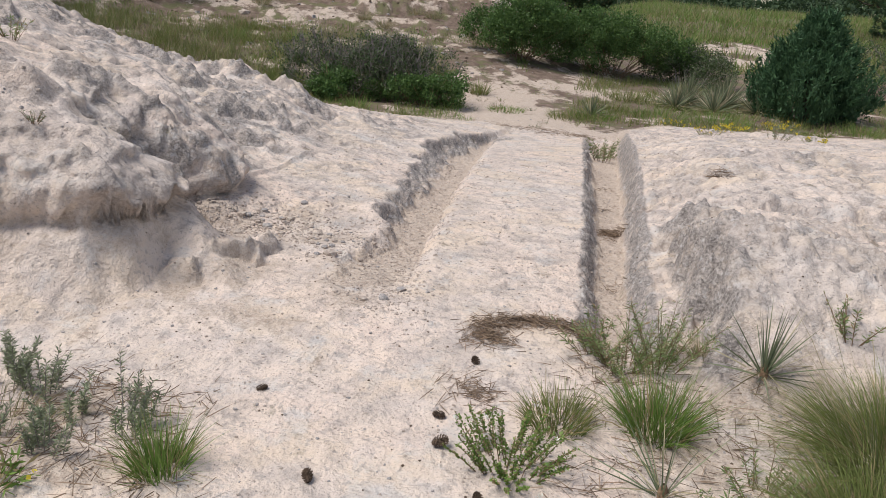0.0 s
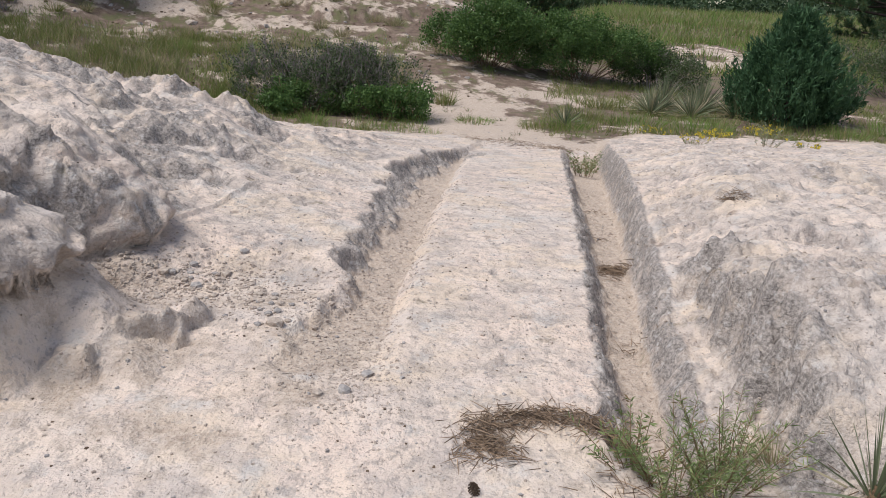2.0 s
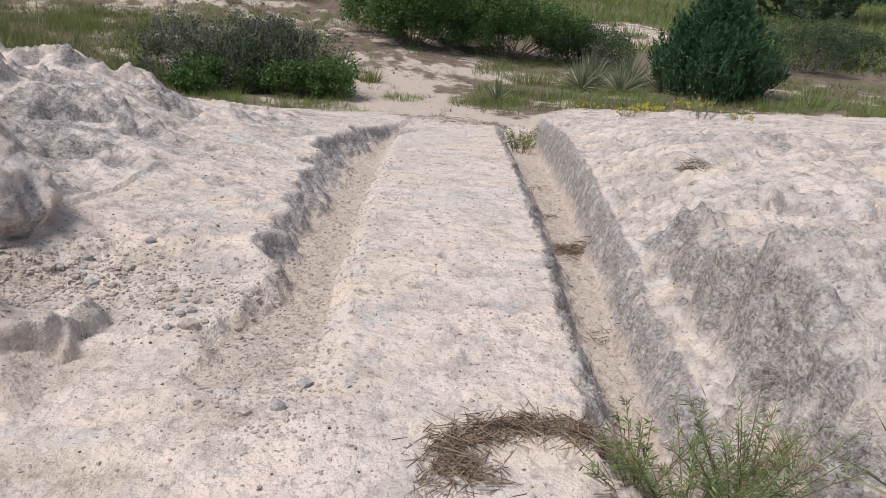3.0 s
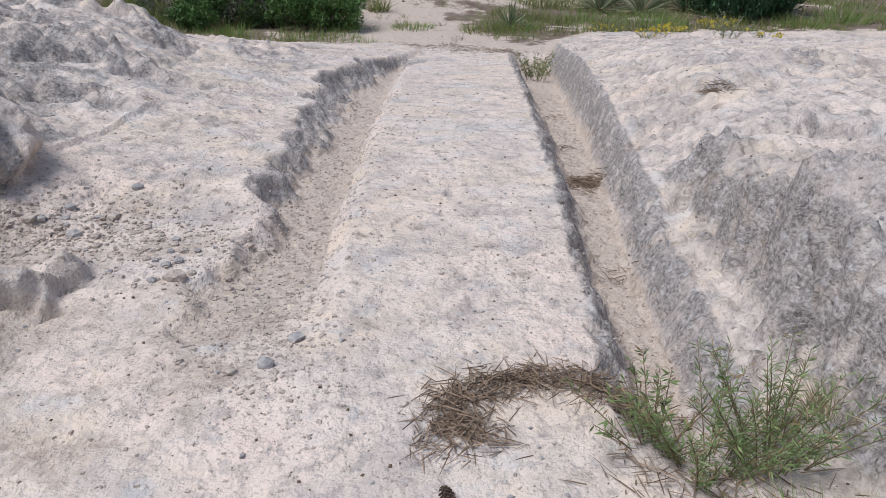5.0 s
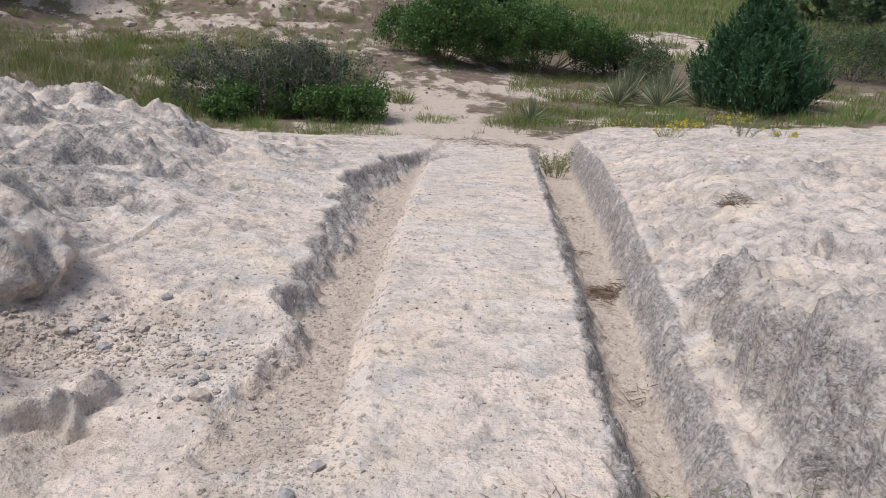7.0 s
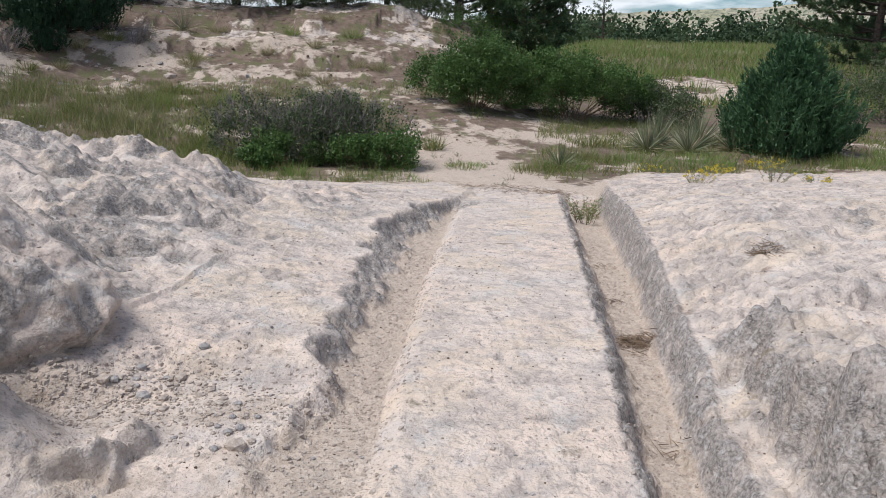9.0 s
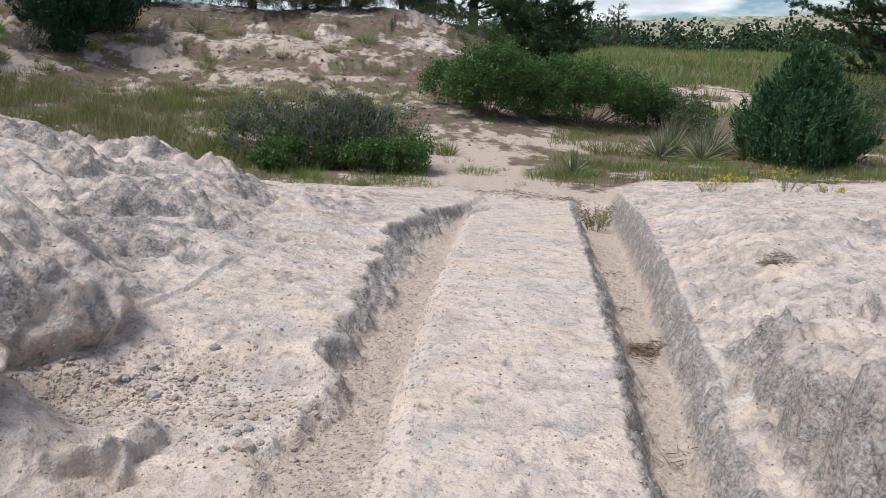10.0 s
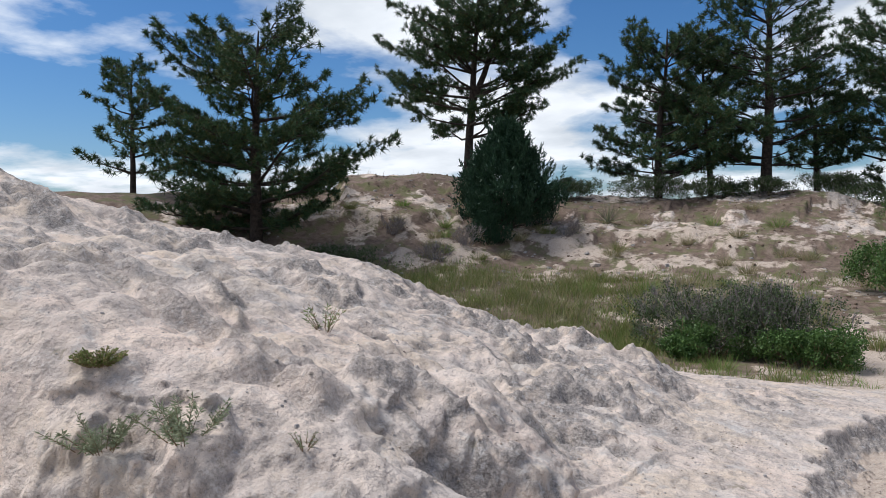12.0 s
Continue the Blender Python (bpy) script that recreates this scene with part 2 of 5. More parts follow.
def fbm(x, y, size, octaves=4, seed=0, gain=0.5):
    total, amp = 0.0, 1.0
    for k in range(octaves):
        total = total + amp * gnoise(x / size + 17.3 * k, y / size - 9.1 * k, seed + k)
        size, amp = size * 0.49, amp * gain
    return total


def ridged(x, y, size, octaves=3, seed=0):
    total, amp = 0.0, 1.0
    for k in range(octaves):
        total = total + amp * (0.5 - np.abs(gnoise(x / size + 5.7 * k, y / size + 3.3 * k, seed + k)) * 1.6)
        size, amp = size * 0.47, amp * 0.5
    return total


def smooth(a, b, v):
    s = np.clip((v - a) / (b - a), 0, 1)
    return s * s * (3 - 2 * s)


def lump(x, y, cx, cy, rx, ry, turn=0.0, power=2.0):
    """A soft knob of height 1 with its half axes rx, ry."""
    c, s = np.cos(turn), np.sin(turn)
    dx, dy = (x - cx) * c + (y - cy) * s, -(x - cx) * s + (y - cy) * c
    return np.exp(-((dx / rx) ** 2 + (dy / ry) ** 2) ** (power / 2))


GRADE = ((-5, 0, 2.5, 3.3, 5, 6.4, 8, 10.5, 12, 15, 19), (-.06, -.05, -.05, 0, .01, -.05, -.17, -.40, -.48, -.46, -.40))
STRIP_L = ((2, 3.4, 4.5, 6.36, 8, 10.3, 12), (-.12, 0, .06, .32, .58, .97, 1.25))
WALL_L = ((3.5, 4.2, 4.87, 5.57, 7, 7.89, 9.3, 10.2, 11), (-.55, -.42, -.33, -.26, -.10, .03, .5, .86, 1.1))
CREST = ((-180, -125, -90, -58, -56, -50, -45, -40.5, -34, -26, -21, -15, -10, -4, 0, 5),
         (0, 0, 2.4, 2.12, 2.02, 1.70, 1.50, 1.36, 1.20, .78, .46, .35, .17, .09, .06, 0))
CREST_R = ((-180, -90, -56, -50, -40, -26, -15, -8, 0), (9, 9.5, 9.2, 8.6, 8, 8, 7.5, 7.4, 7.3))
FOOT_R = ((-180, -90, -50, -30, -17, -8, 0), (2.4, 2.3, 2.5, 3.2, 3.4, 4.0, 5.0))
HILL = ((-180, -60, -40, -28, -24, -20, -12, -7, 0, 6, 10, 15, 60, 180), (.5, 3.2, 2.9, 3.2, 2.9, 2.4, 2.3, 2.3, 2.3, 1.9, 1.1, .1, .0, .5))


def block_shape(x, y):
    """The undercut boulder and the buttress behind it: distance inside their foot, height of the crack at the foot, height of the top."""
    bx = x + 0.09 * fbm(x, y, 0.6, 2, 41) + 0.05 * fbm(x, y, 0.22, 2, 45)
    by = y + 0.09 * fbm(x, y, 0.7, 2, 43) + 0.05 * fbm(x, y, 0.22, 2, 46)
    front = np.interp(bx, (-4, -3.2, -2.3, -1.7, -1.47, -1.36), (3.1, 3.2, 3.36, 3.52, 3.70, 3.96))
    side = np.interp(by, (3.5, 3.98, 4.2, 4.36, 4.47, 4.58, 4.68, 4.9, 5.1, 5.3, 5.6, 6.0), (-1.38, -1.40, -1.44, -1.56, -1.68, -1.52, -1.34, -1.26, -1.22, -1.34, -1.55, -2.0))
    d = np.minimum((side - bx) * 0.85, by - front)
    foot = np.interp(by, (3.2, 4.2, 4.45, 4.7, 5.3), (.34, .30, .16, .15, .20))
    top = 0.63 + 0.36 * np.clip(-1.62 - x, -0.3, 2.2) + 0.05 * fbm(x, y, 0.45, 3, 47)
    return d, foot, top


def land(x, y):
    """Height of the land and the shares of grey, loose sand, soil and green at each place."""
    x, y = np.asarray(x, float), np.asarray(y, float)
    wob = 0.035 * fbm(x, y, 0.5, 3, 3)
    az, r = np.degrees(np.arctan2(x, y - 1.4)), np.hypot(x, y - 1.4)
    az2 = az + 5 * fbm(x, y, 1.7, 2, 11)
    z = np.interp(y, *GRADE)
    # the mound on the left
    amount, crest_r, foot_r = np.interp(az2, *CREST), np.interp(az, *CREST_R), np.interp(az2, *FOOT_R)
    up = np.clip((r - foot_r) / (crest_r - foot_r), 0, 1)
    back = smooth(0, 2.4, r - crest_r)
    mound = amount * (0.82 * up + 0.18 * up * up) * (1 - back)
    mask_m = smooth(0.02, 0.16, mound)
    z = z + mound
    # the hill behind, the meadow, the valley and the far ground
    hill_h = np.interp(az, *HILL)
    rise = 0.25 * smooth(13, 17.5, r) + 0.75 * smooth(17, 24, r)
    hill = hill_h * rise * (1 - 0.8 * smooth(30, 60, r))
    mead = smooth(9, 16, az) * (1 - smooth(70, 110, az))
    meadow = mead * (0.45 * smooth(16, 28, r) + 1.05 * smooth(26, 46, r))
    z = z + np.where(az < 70, hill, 0) + meadow
    z = z + smooth(15, 24, r) * (0.35 * fbm(x, y, 5, 3, 21))
    z = z - 5 * smooth(55, 110, r) - 7 * smooth(110, 420, r)
    # the two ruts
    right_l, right_r = 0.83 + 0.187 * (y - 3.54) + wob * 0.9, 1.21 + 0.222 * (y - 3.5) + wob
    left_l, left_r = np.interp(y, *WALL_L) + wob * 2.4 + 0.13 * fbm(x * 0.25, y, 0.26, 3, 5), np.interp(y, *STRIP_L) + wob * 0.8
    in_r = smooth(-0.02, 0.15, x - right_l + 0.05 * fbm(x, y, 0.12, 3, 15)) * (1 - smooth(-0.16, -0.02, x - right_r + 0.03 * fbm(x, y, 0.12, 2, 16)))
    along_r = smooth(2.85, 3.5, y) * (1 - smooth(10.2, 11.4, y))
    in_l = smooth(0.0, 0.10 + 0.12 * smooth(5.0, 6.5, y) * (1 - smooth(8, 9.5, y)), x - left_l + 0.06 * fbm(x, y, 0.12, 3, 17)) * (1 - smooth(-0.13, 0.02, x - left_r))
    along_l = smooth(3.2, 4.9, y) * (1 - smooth(9.6, 10.7, y))
    near_y = 1 - smooth(10.6, 12.2, y - 0.9 * smooth(2.6, 4, x))
    # banks: the rock beside each rut; a shelf and a crag rise over the deep one
    past_r = x - right_r
    start_r = smooth(2.2, 3.1, y + 0.25 * fbm(x, y, 0.6, 2, 7))
    top_r = np.interp(y, (3, 3.8, 4.6, 5.4, 8, 11), (.02, .02, .05, .085, .20, .12))
    jag = 0.10 * fbm(x, y, 0.30, 3, 8) + 0.05 * fbm(x, y, 0.09, 2, 9)
    crag_x = np.interp(y, (2.9, 3.33, 3.49, 3.7, 3.96, 4.31, 4.7, 4.96), (1.23, 1.27, 1.32, 1.36, 1.38, 1.46, 1.55, 1.56))
    crag_y = 1 - smooth(4.72, 5.05, y + 0.8 * jag)
    step_r = smooth(0.0, 0.19, x - crag_x + jag)
    rise_r = np.maximum(step_r * crag_y, smooth(0.0, 0.7, past_r + jag) * (1 - crag_y))
    high_r = np.interp(y, (2.6, 3.1, 3.35, 3.6, 3.75, 4.0, 4.4, 4.8, 5.4, 6, 8, 11), (.08, .30, .42, .48, .48, .36, .29, .28, .28, .33, .32, .15))
    high_r = high_r * (1 - 0.22 * smooth(0.3, 1.2, past_r) * crag_y)
    bank_r = (smooth(-0.16, -0.01, past_r) * top_r + rise_r * np.clip(high_r - top_r, 0, 1) * (past_r > 0)) * start_r * near_y
    slope_r = np.where(past_r > 0.03, smooth(0.02, 0.25, step_r) * (1 - smooth(0.90, 1.0, step_r)), 0) * crag_y * start_r
    crust_r = smooth(0.02, 0.12, x - crag_x + jag) * (1 - smooth(0.16, 0.42, x - crag_x + 2 * jag)) * crag_y * start_r
    bank_l = smooth(-0.04, 0.05, left_l - x) * (0.045 + 0.05 * smooth(6.5, 8.3, y) - 0.04 * smooth(9.5, 10.6, y) + 0.06 * np.clip(left_l - x, 0, 2)) * smooth(4.5, 5.2, y) * near_y
    z = z + bank_r + bank_l + 0.10 * crust_r * fbm(x, y, 0.16, 3, 12)
    # knobs and spurs
    rough = np.abs(fbm(x, y, 0.3, 3, 31))
    bumps = (0.10 * lump(x, y, 3.2, 6.6, .45, .20) + 0.08 * lump(x, y, 4.1, 6.3, .35, .25) + 0.07 * lump(x, y, 2.62, 6.0, .2, .10, .4) + 0.06 * lump(x, y, 2.2, 3.5, .4, .3) + 0.06 * lump(x, y, 2.6, 4.4, .3, .2))
    u_s, v_s = (x + 1.02) * 0.53 + (y - 3.93) * 0.85, -(x + 1.02) * 0.85 + (y - 3.93) * 0.53
    cut_s = v_s + 0.22 * fbm(x, y, 0.24, 3, 33)
    along_s = smooth(-0.52, -0.35, u_s) * (1 - smooth(0.25, 0.42, u_s))
    spur = along_s * smooth(-0.03, 0.045, cut_s) * np.exp(-np.clip(cut_s, 0, 3) / 0.20)
    spur_face = along_s * smooth(-0.07, -0.02, cut_s) * (1 - smooth(0.04, 0.10, cut_s))
    knobs = (0.05 * lump(x, y, -.05, 7.8, .10, .2, .1) + 0.04 * lump(x, y, -.36, 5.0, .1, .2)
             + 0.20 * lump(x, y, -1.62, 8.65, .20, .3) + 0.22 * lump(x, y, -2.22, 8.6, .3, .35) + 0.08 * lump(x, y, -2.75, 8.9, .35, .3)
             + 0.06 * lump(x, y, -1.15, 8.3, .16, .14) + 0.12 * lump(x, y, -2.4, 6.9, .5, .13, -.5) + 0.10 * lump(x, y, -1.85, 6.9, .3, .14, -.4)
             + 0.13 * spur + 0.06 * lump(x, y, -1.22, 3.86, .10, .30, -.6)
             + 0.10 * lump(x, y, -4.2, 7.2, .7, .3, -.4) + 0.06 * lump(x, y, -1.15, 6.45, .08, .12))
    z = z + bumps * (0.6 + 1.4 * rough) + knobs * (0.75 + 0.7 * rough)
    d_b, foot_b, top_b = block_shape(x, y)
    here_b = (1 - smooth(5.2, 6.1, y)) * (x < -0.5) * smooth(2.6, 2.9, y)
    apron = foot_b * np.clip(1 + d_b / 0.40, 0, 1) ** 1.5
    face_b = np.interp(d_b, (0, .03, .12, .22, .36, .6), (0, .24, .60, .80, .92, 1))
    block = np.where(d_b > 0, foot_b + (top_b - foot_b) * face_b, apron) * here_b
    boulder = np.maximum(block - z, 0) * (d_b > 0)
    z = np.where(block > 0, np.maximum(z, block), z)
    # a thin curved crack lip that runs from the buttress up the slope
    lip_y = 5.25 + 1.05 * smooth(-1.30, -1.02, x)
    z = z + 0.022 * smooth(-0.02, 0.02, y - lip_y + 0.05 * fbm(x, y, 0.2, 2, 35)) * (1 - smooth(0.02, 0.35, y - lip_y)) * smooth(-1.34, -1.28, x) * (1 - smooth(-1.06, -0.98, x))
    # ruts cut last
    depth_r = 0.17 * along_r
    depth_l = (0.10 - 0.04 * smooth(8, 10, y)) * along_l
    z = z - depth_r * in_r - depth_l * in_l
    # fine relief by kind of ground
    on_strip = smooth(-0.02, 0.08, x - left_r) * (1 - smooth(-0.06, 0.02, x - right_l)) * near_y * smooth(2.7, 3.2, y)
    on_right = smooth(0.0, 0.05, x - right_r) * smooth(2.7, 3.3, y) * near_y
    edge = 1 - smooth(0.0, 0.9, y - 11.2 - 0.9 * smooth(2.6, 4, x) + 0.9 * fbm(x, y, 1.3, 3, 51) + 0.14 * np.clip(-x, 0, 20) * (az > -12))
    on_mound = np.maximum(mask_m, smooth(0, .1, boulder)) * (1 - smooth(1.2, 2.2, r - crest_r))
    on_left = smooth(0.0, 0.3, left_l - x) * smooth(4.0, 5.2, y) * edge
    rock = np.clip(np.maximum.reduce([on_strip, on_right * edge, on_mound, on_left * 0.8]), 0, 1) * (r < 22)
    sand_l = smooth(0.55, 0.95, in_l) * along_l + (1 - smooth(-0.6, 0.0, x - left_r)) * (1 - smooth(4.0, 5.6, y)) * smooth(2.6, 3.6, y) * (1 - on_mound) * 0.45
    sand = np.clip(np.maximum(in_r * along_r * smooth(0.07, 0.14, x - right_l) * (1 - smooth(-0.16, -0.10, x - right_r)), sand_l), 0, 1)
    patchy = smooth(-0.05, 0.30, fbm(x, y, 0.9, 3, 58))
    pits = np.clip(ridged(x, y, 0.20, 3, 61) - 0.22, 0, 1) * patchy
    fine = fbm(x, y, 0.09, 3, 71)
    mid = fbm(x, y, 0.8, 4, 81)
    scallop = np.clip(fbm(x + 0.3 * y, 1.5 * y - 0.2 * x, 0.24, 3, 91) - 0.02, 0, 1)
    hole = smooth(0.25, 0.42, gnoise(x / 0.085, y / 0.065, 93)) * (0.35 + 0.65 * patchy)
    big = np.maximum(on_mound, on_right * rise_r * (1 - smooth(1.5, 3.5, past_r)) * (1 - smooth(5, 7, y)))
    knob_m = smooth(0.0, 0.08, boulder)
    crag = np.clip(ridged(x + 0.15 * mid, 0.7 * y + 0.3 * x, 0.5, 4, 64) - 0.30, 0, 1) * smooth(-0.05, 0.35, fbm(x, y, 1.1, 2, 66))
    patch2 = smooth(0.02, 0.28, fbm(x + 3, y, 0.55, 3, 68))
    # weathered crust: raised ragged patches that break off on their lower side
    bend = 0.10 * fbm(x, y, 0.5, 2, 145)
    crust_f = fbm(x + bend, 1.3 * y - bend, 0.75, 3, 141, 0.42) + 0.30 * fbm(x, y, 2.2, 2, 143)
    lower = fbm(x + bend - 0.05, 1.3 * (y + 0.03) - bend, 0.75, 3, 141, 0.42) + 0.30 * fbm(x, y, 2.2, 2, 143)
    crust = smooth(0.02, 0.26, crust_f)
    rim = smooth(0.03, 0.11, lower - crust_f) * smooth(-0.02, 0.08, lower) * (1 - smooth(0.28, 0.45, crust_f))
    grit_f = fbm(x, y, 0.045, 2, 74)
    crest = np.clip(ridged(x + bend, 1.2 * y, 0.34, 4, 147) - 0.25, 0, 1)
    slab = np.abs(fbm(x, y, 0.5, 3, 149))
    z = z + rock * (1 - 0.45 * on_strip) * (0.014 * mid + 0.010 * fine - 0.018 * scallop - 0.016 * pits - 0.020 * hole) * (1 - 0.6 * knob_m)
    z = z + big * (0.045 * mid * (1 - 0.4 * knob_m) - 0.014 * pits - 0.007 * hole * (1 - 0.6 * knob_m) + 0.008 * fine + 0.05 * slab) * (1 - slope_r)
    z = z + on_mound * (1 - 0.6 * knob_m) * (crust * (0.030 + 0.012 * fine + 0.085 * crest + 0.05 * np.clip(ridged(x, y, 0.16, 3, 151) - 0.2, 0, 1)) - rim * (0.020 + 0.03 * np.abs(fine)) + 0.02 * crag)
    z = z + knob_m * (0.030 * fbm(x, y, 0.35, 4, 69, 0.55) + crust * (0.02 + 0.07 * crest) + 0.04 * slab - 0.012 * rim)
    z = z + np.maximum(on_left * 0.5 * (1 - on_mound), on_right * (1 - slope_r) * (1 - crust_r)) * (crust * (0.022 + 0.018 * fine) - 0.012 * rim)
    z = z + on_right * (1 - slope_r) * (0.008 + 0.014 * patch2) * fine
    z = z + np.clip(slope_r + 0.6 * crust_r, 0, 1) * (0.06 * fbm(x, y, 0.14, 3, 94) + 0.02 * grit_f)
    z = z + spur_face * (0.05 * fbm(x, y, 0.12, 3, 96) + 0.015 * grit_f)
    z = z + (1 - rock) * (r < 30) * (0.02 * mid + 0.006 * fine + 0.012 * fbm(x, y, 0.22, 3, 73)) + sand * (0.010 * fbm(x, y, 0.06, 2, 95) + 0.006 * grit_f)
    wall = np.maximum(smooth(-0.18, -0.13, past_r) * (1 - smooth(-0.015, 0.02, past_r)), smooth(-0.03, 0.0, x - right_l) * (1 - smooth(0.11, 0.15, x - right_l))) * along_r
    wall = wall + smooth(-0.05, 0.0, x - left_l) * (1 - smooth(0.75, 1.0, in_l)) * (x < left_l + 0.25) * along_l * smooth(4.3, 4.8, y)
    wall = np.clip(wall, 0, 1)
    z = z + wall * (0.04 * fbm(x, y, 0.07, 3, 97) + 0.012 * grit_f)
    # masks
    spots = smooth(0.12, 0.42, fbm(x, 1.8 * y, 0.35, 3, 101) + 0.5 * fbm(x, y, 0.07, 2, 103))
    # walls, crag, knobs and spur face grey; sunken scallops and holes coloured greyer too
    grey = np.clip(wall * 1.1 + slope_r * 1.1 + crust_r * 0.6 + bumps * 5 + spur_face * 1.1 + rock * (1 - 0.35 * on_strip) * (spots * (0.55 - 0.25 * on_strip) + scallop * 1.2 + hole * 0.7) * (1 - 0.7 * knob_m), 0, 1) * (1 - sand)
    # crust crests weathered grey; rims carry the right-facing edge's shadow as painted grey
    grey = np.maximum(grey, np.clip(on_mound * (1 - 0.35 * knob_m) + 0.6 * on_left + 0.6 * on_right, 0, 1) * np.clip(1.1 * rim + 0.9 * crust * smooth(0.10, 0.32, crest + 0.25 * fine), 0, 1) * (1 - sand))
    grey = np.maximum(grey, on_mound * (1 - 0.5 * knob_m) * smooth(0.10, 0.32, fbm(x + bend, 1.4 * y, 0.55, 4, 153, 0.6) + 0.25 * fine))
    soil = (1 - rock) * np.maximum(1 - edge, smooth(9, 11.5, r) * (x < 0)) * smooth(9, 12, r)
    trail = 1 - smooth(0.55, 1.3, np.abs(x - (1.35 - 0.06 * (y - 12) ** 1.0 * (y > 12)) + 0.4 * fbm(x, y, 1.2, 2, 111)))
    trail = trail * (1 - smooth(15.0, 17.0, y))
    trail = np.maximum(trail, lump(x, y, 3.4, 16.2, 1.9, .55, .05) * 1.2)
    soil = soil * (1 - 0.95 * np.clip(trail, 0, 1) * (r < 21))
    sand = np.maximum(sand, smooth(9.2, 10.5, r) * (1 - rock) * (r < 21))
    ledge = smooth(0.05, 0.3, fbm(x, 1.6 * y, 2.4, 4, 121)) * smooth(16.5, 19, r) * (1 - smooth(27, 34, r)) * (az < 9) * (az > -50)
    z = z + ledge * (0.04 + 0.16 * np.abs(fbm(x, 1.5 * y, 1.0, 4, 123)))
    soil = soil * (1 - 0.6 * ledge)
    grey = np.maximum(grey, 0.9 * ledge * smooth(0.0, 0.3, fbm(x, y, 0.8, 3, 125)))
    terrace = smooth(0.0, 0.22, r - 20.2 + 1.6 * fbm(x, y, 2.6, 4, 127)) * 0.20 + smooth(0.0, 0.18, r - 22.4 + 1.8 * fbm(x, y, 2.2, 4, 129)) * 0.20
    on_hill = (az < 10) * (az > -34) * (1 - smooth(27, 34, r))
    z = z + terrace * on_hill * smooth(18, 19.5, r)
    rockface = smooth(-0.25, 0.2, fbm(x, 1.4 * y, 1.5, 4, 128) + 0.35 * (np.abs(r - 20.6) < 1.1) - 0.30) * on_hill * smooth(18.5, 19.8, r)
    soil = soil * (1 - 0.6 * rockface)
    soil = soil * (1 - 0.55 * smooth(-0.05, 0.25, fbm(x, y, 0.9, 4, 126)) * (r < 19))
    grey = np.maximum(grey, 0.8 * rockface * smooth(-0.1, 0.2, fbm(x, y, 0.5, 3, 124)))
    bare = lump(x, y, 9.6, 24.5, 1.6, 3.0, -.3) * smooth(-0.2, 0.1, fbm(x, y, 1.2, 2, 175) + .1)
    sand, soil = np.maximum(sand, bare), soil * (1 - bare)
    near_soil = smooth(-0.05, 0.25, fbm(x, y, 0.5, 3, 171) + 0.15) * np.maximum(smooth(0.45, 1.0, x) * (1 - smooth(2.6, 3.1, y)), smooth(0.75, 1.2, -x) * (1 - smooth(2.4, 2.9, y)))
    sand = np.maximum(sand, 0.8 * near_soil)
    return z, grey, sand, soil, rock


def ground(x, y):
    return float(land(np.array([x]), np.array([y]))[0][0])

# ---------------------------------------------------------------- the ground, one sheet
def spaced(a, b, knots, steps):
    """Places from a to b with the step interpolated between knots."""
    out = [a]
    while out[-1] < b:
        out.append(out[-1] + float(np.interp(out[-1], knots, steps)))
    return np.array(out)


def grid_object(name, xs, ys, fn, material):
    gx, gy = np.meshgrid(xs, ys)
    z, masks = fn(gx, gy)
    co = np.stack([gx, gy, z], -1).reshape(-1, 3)
    w, h = len(xs), len(ys)
    i = (np.arange(h - 1)[:, None] * w + np.arange(w - 1)[None, :]).ravel()
    quads = np.stack([i, i + 1, i + 1 + w, i + w], -1)
    me = bpy.data.meshes.new(name)
    me.from_pydata(co.tolist(), [], quads.tolist())
    me.polygons.foreach_set("use_smooth", np.ones(len(quads), bool))
    for key, values in masks.items():
        a = me.attributes.new(key, "FLOAT", "POINT")
        a.data.foreach_set("value", np.asarray(values, np.float32).ravel())
    me.materials.append(material)
    return new(name, me)


def ground_sheet(x, y):
    z, grey, sand, soil, rock = land(x, y)
    r = np.hypot(x, y)
    # the boulder's face in layers: the lip leans out over a crack at its foot
    d, foot, top = block_shape(x, y)
    near = (1 - smooth(5.0, 5.3, y)) * smooth(-3.4, -2.9, x) * (1 - smooth(-1.1, -1.0, x)) * smooth(2.9, 3.1, y) * np.clip((z > foot * 0.6), 0, 1)
    breaks = smooth(-0.25, 0.15, fbm(x, y, 0.35, 2, 131) + 0.12)
    lip = near * (0.07 * breaks * smooth(0.0, 0.03, d) * (1 - smooth(0.04, 0.26, d)) - 0.085 * breaks * smooth(-0.05, -0.015, d) * (1 - smooth(-0.005, 0.01, d)))
    lip = lip + near * smooth(0.0, 0.05, d) * (1 - smooth(0.25, 0.6, d)) * (0.085 * fbm((0.8 * x + 0.6 * y) / 1.7, z * 1.5, 0.20, 4, 133, 0.55) + 0.03 * fbm(0.8 * x + 0.6 * y, z, 0.05, 2, 135))
    east = smooth(3.7, 4.1, y)
    x += (0.55 + 0.40 * east) * lip
    y += -0.80 * (1 - 0.85 * east) * lip
    return z, {"grey": grey, "sand": sand, "soil": soil, "distant": smooth(28, 60, r)}


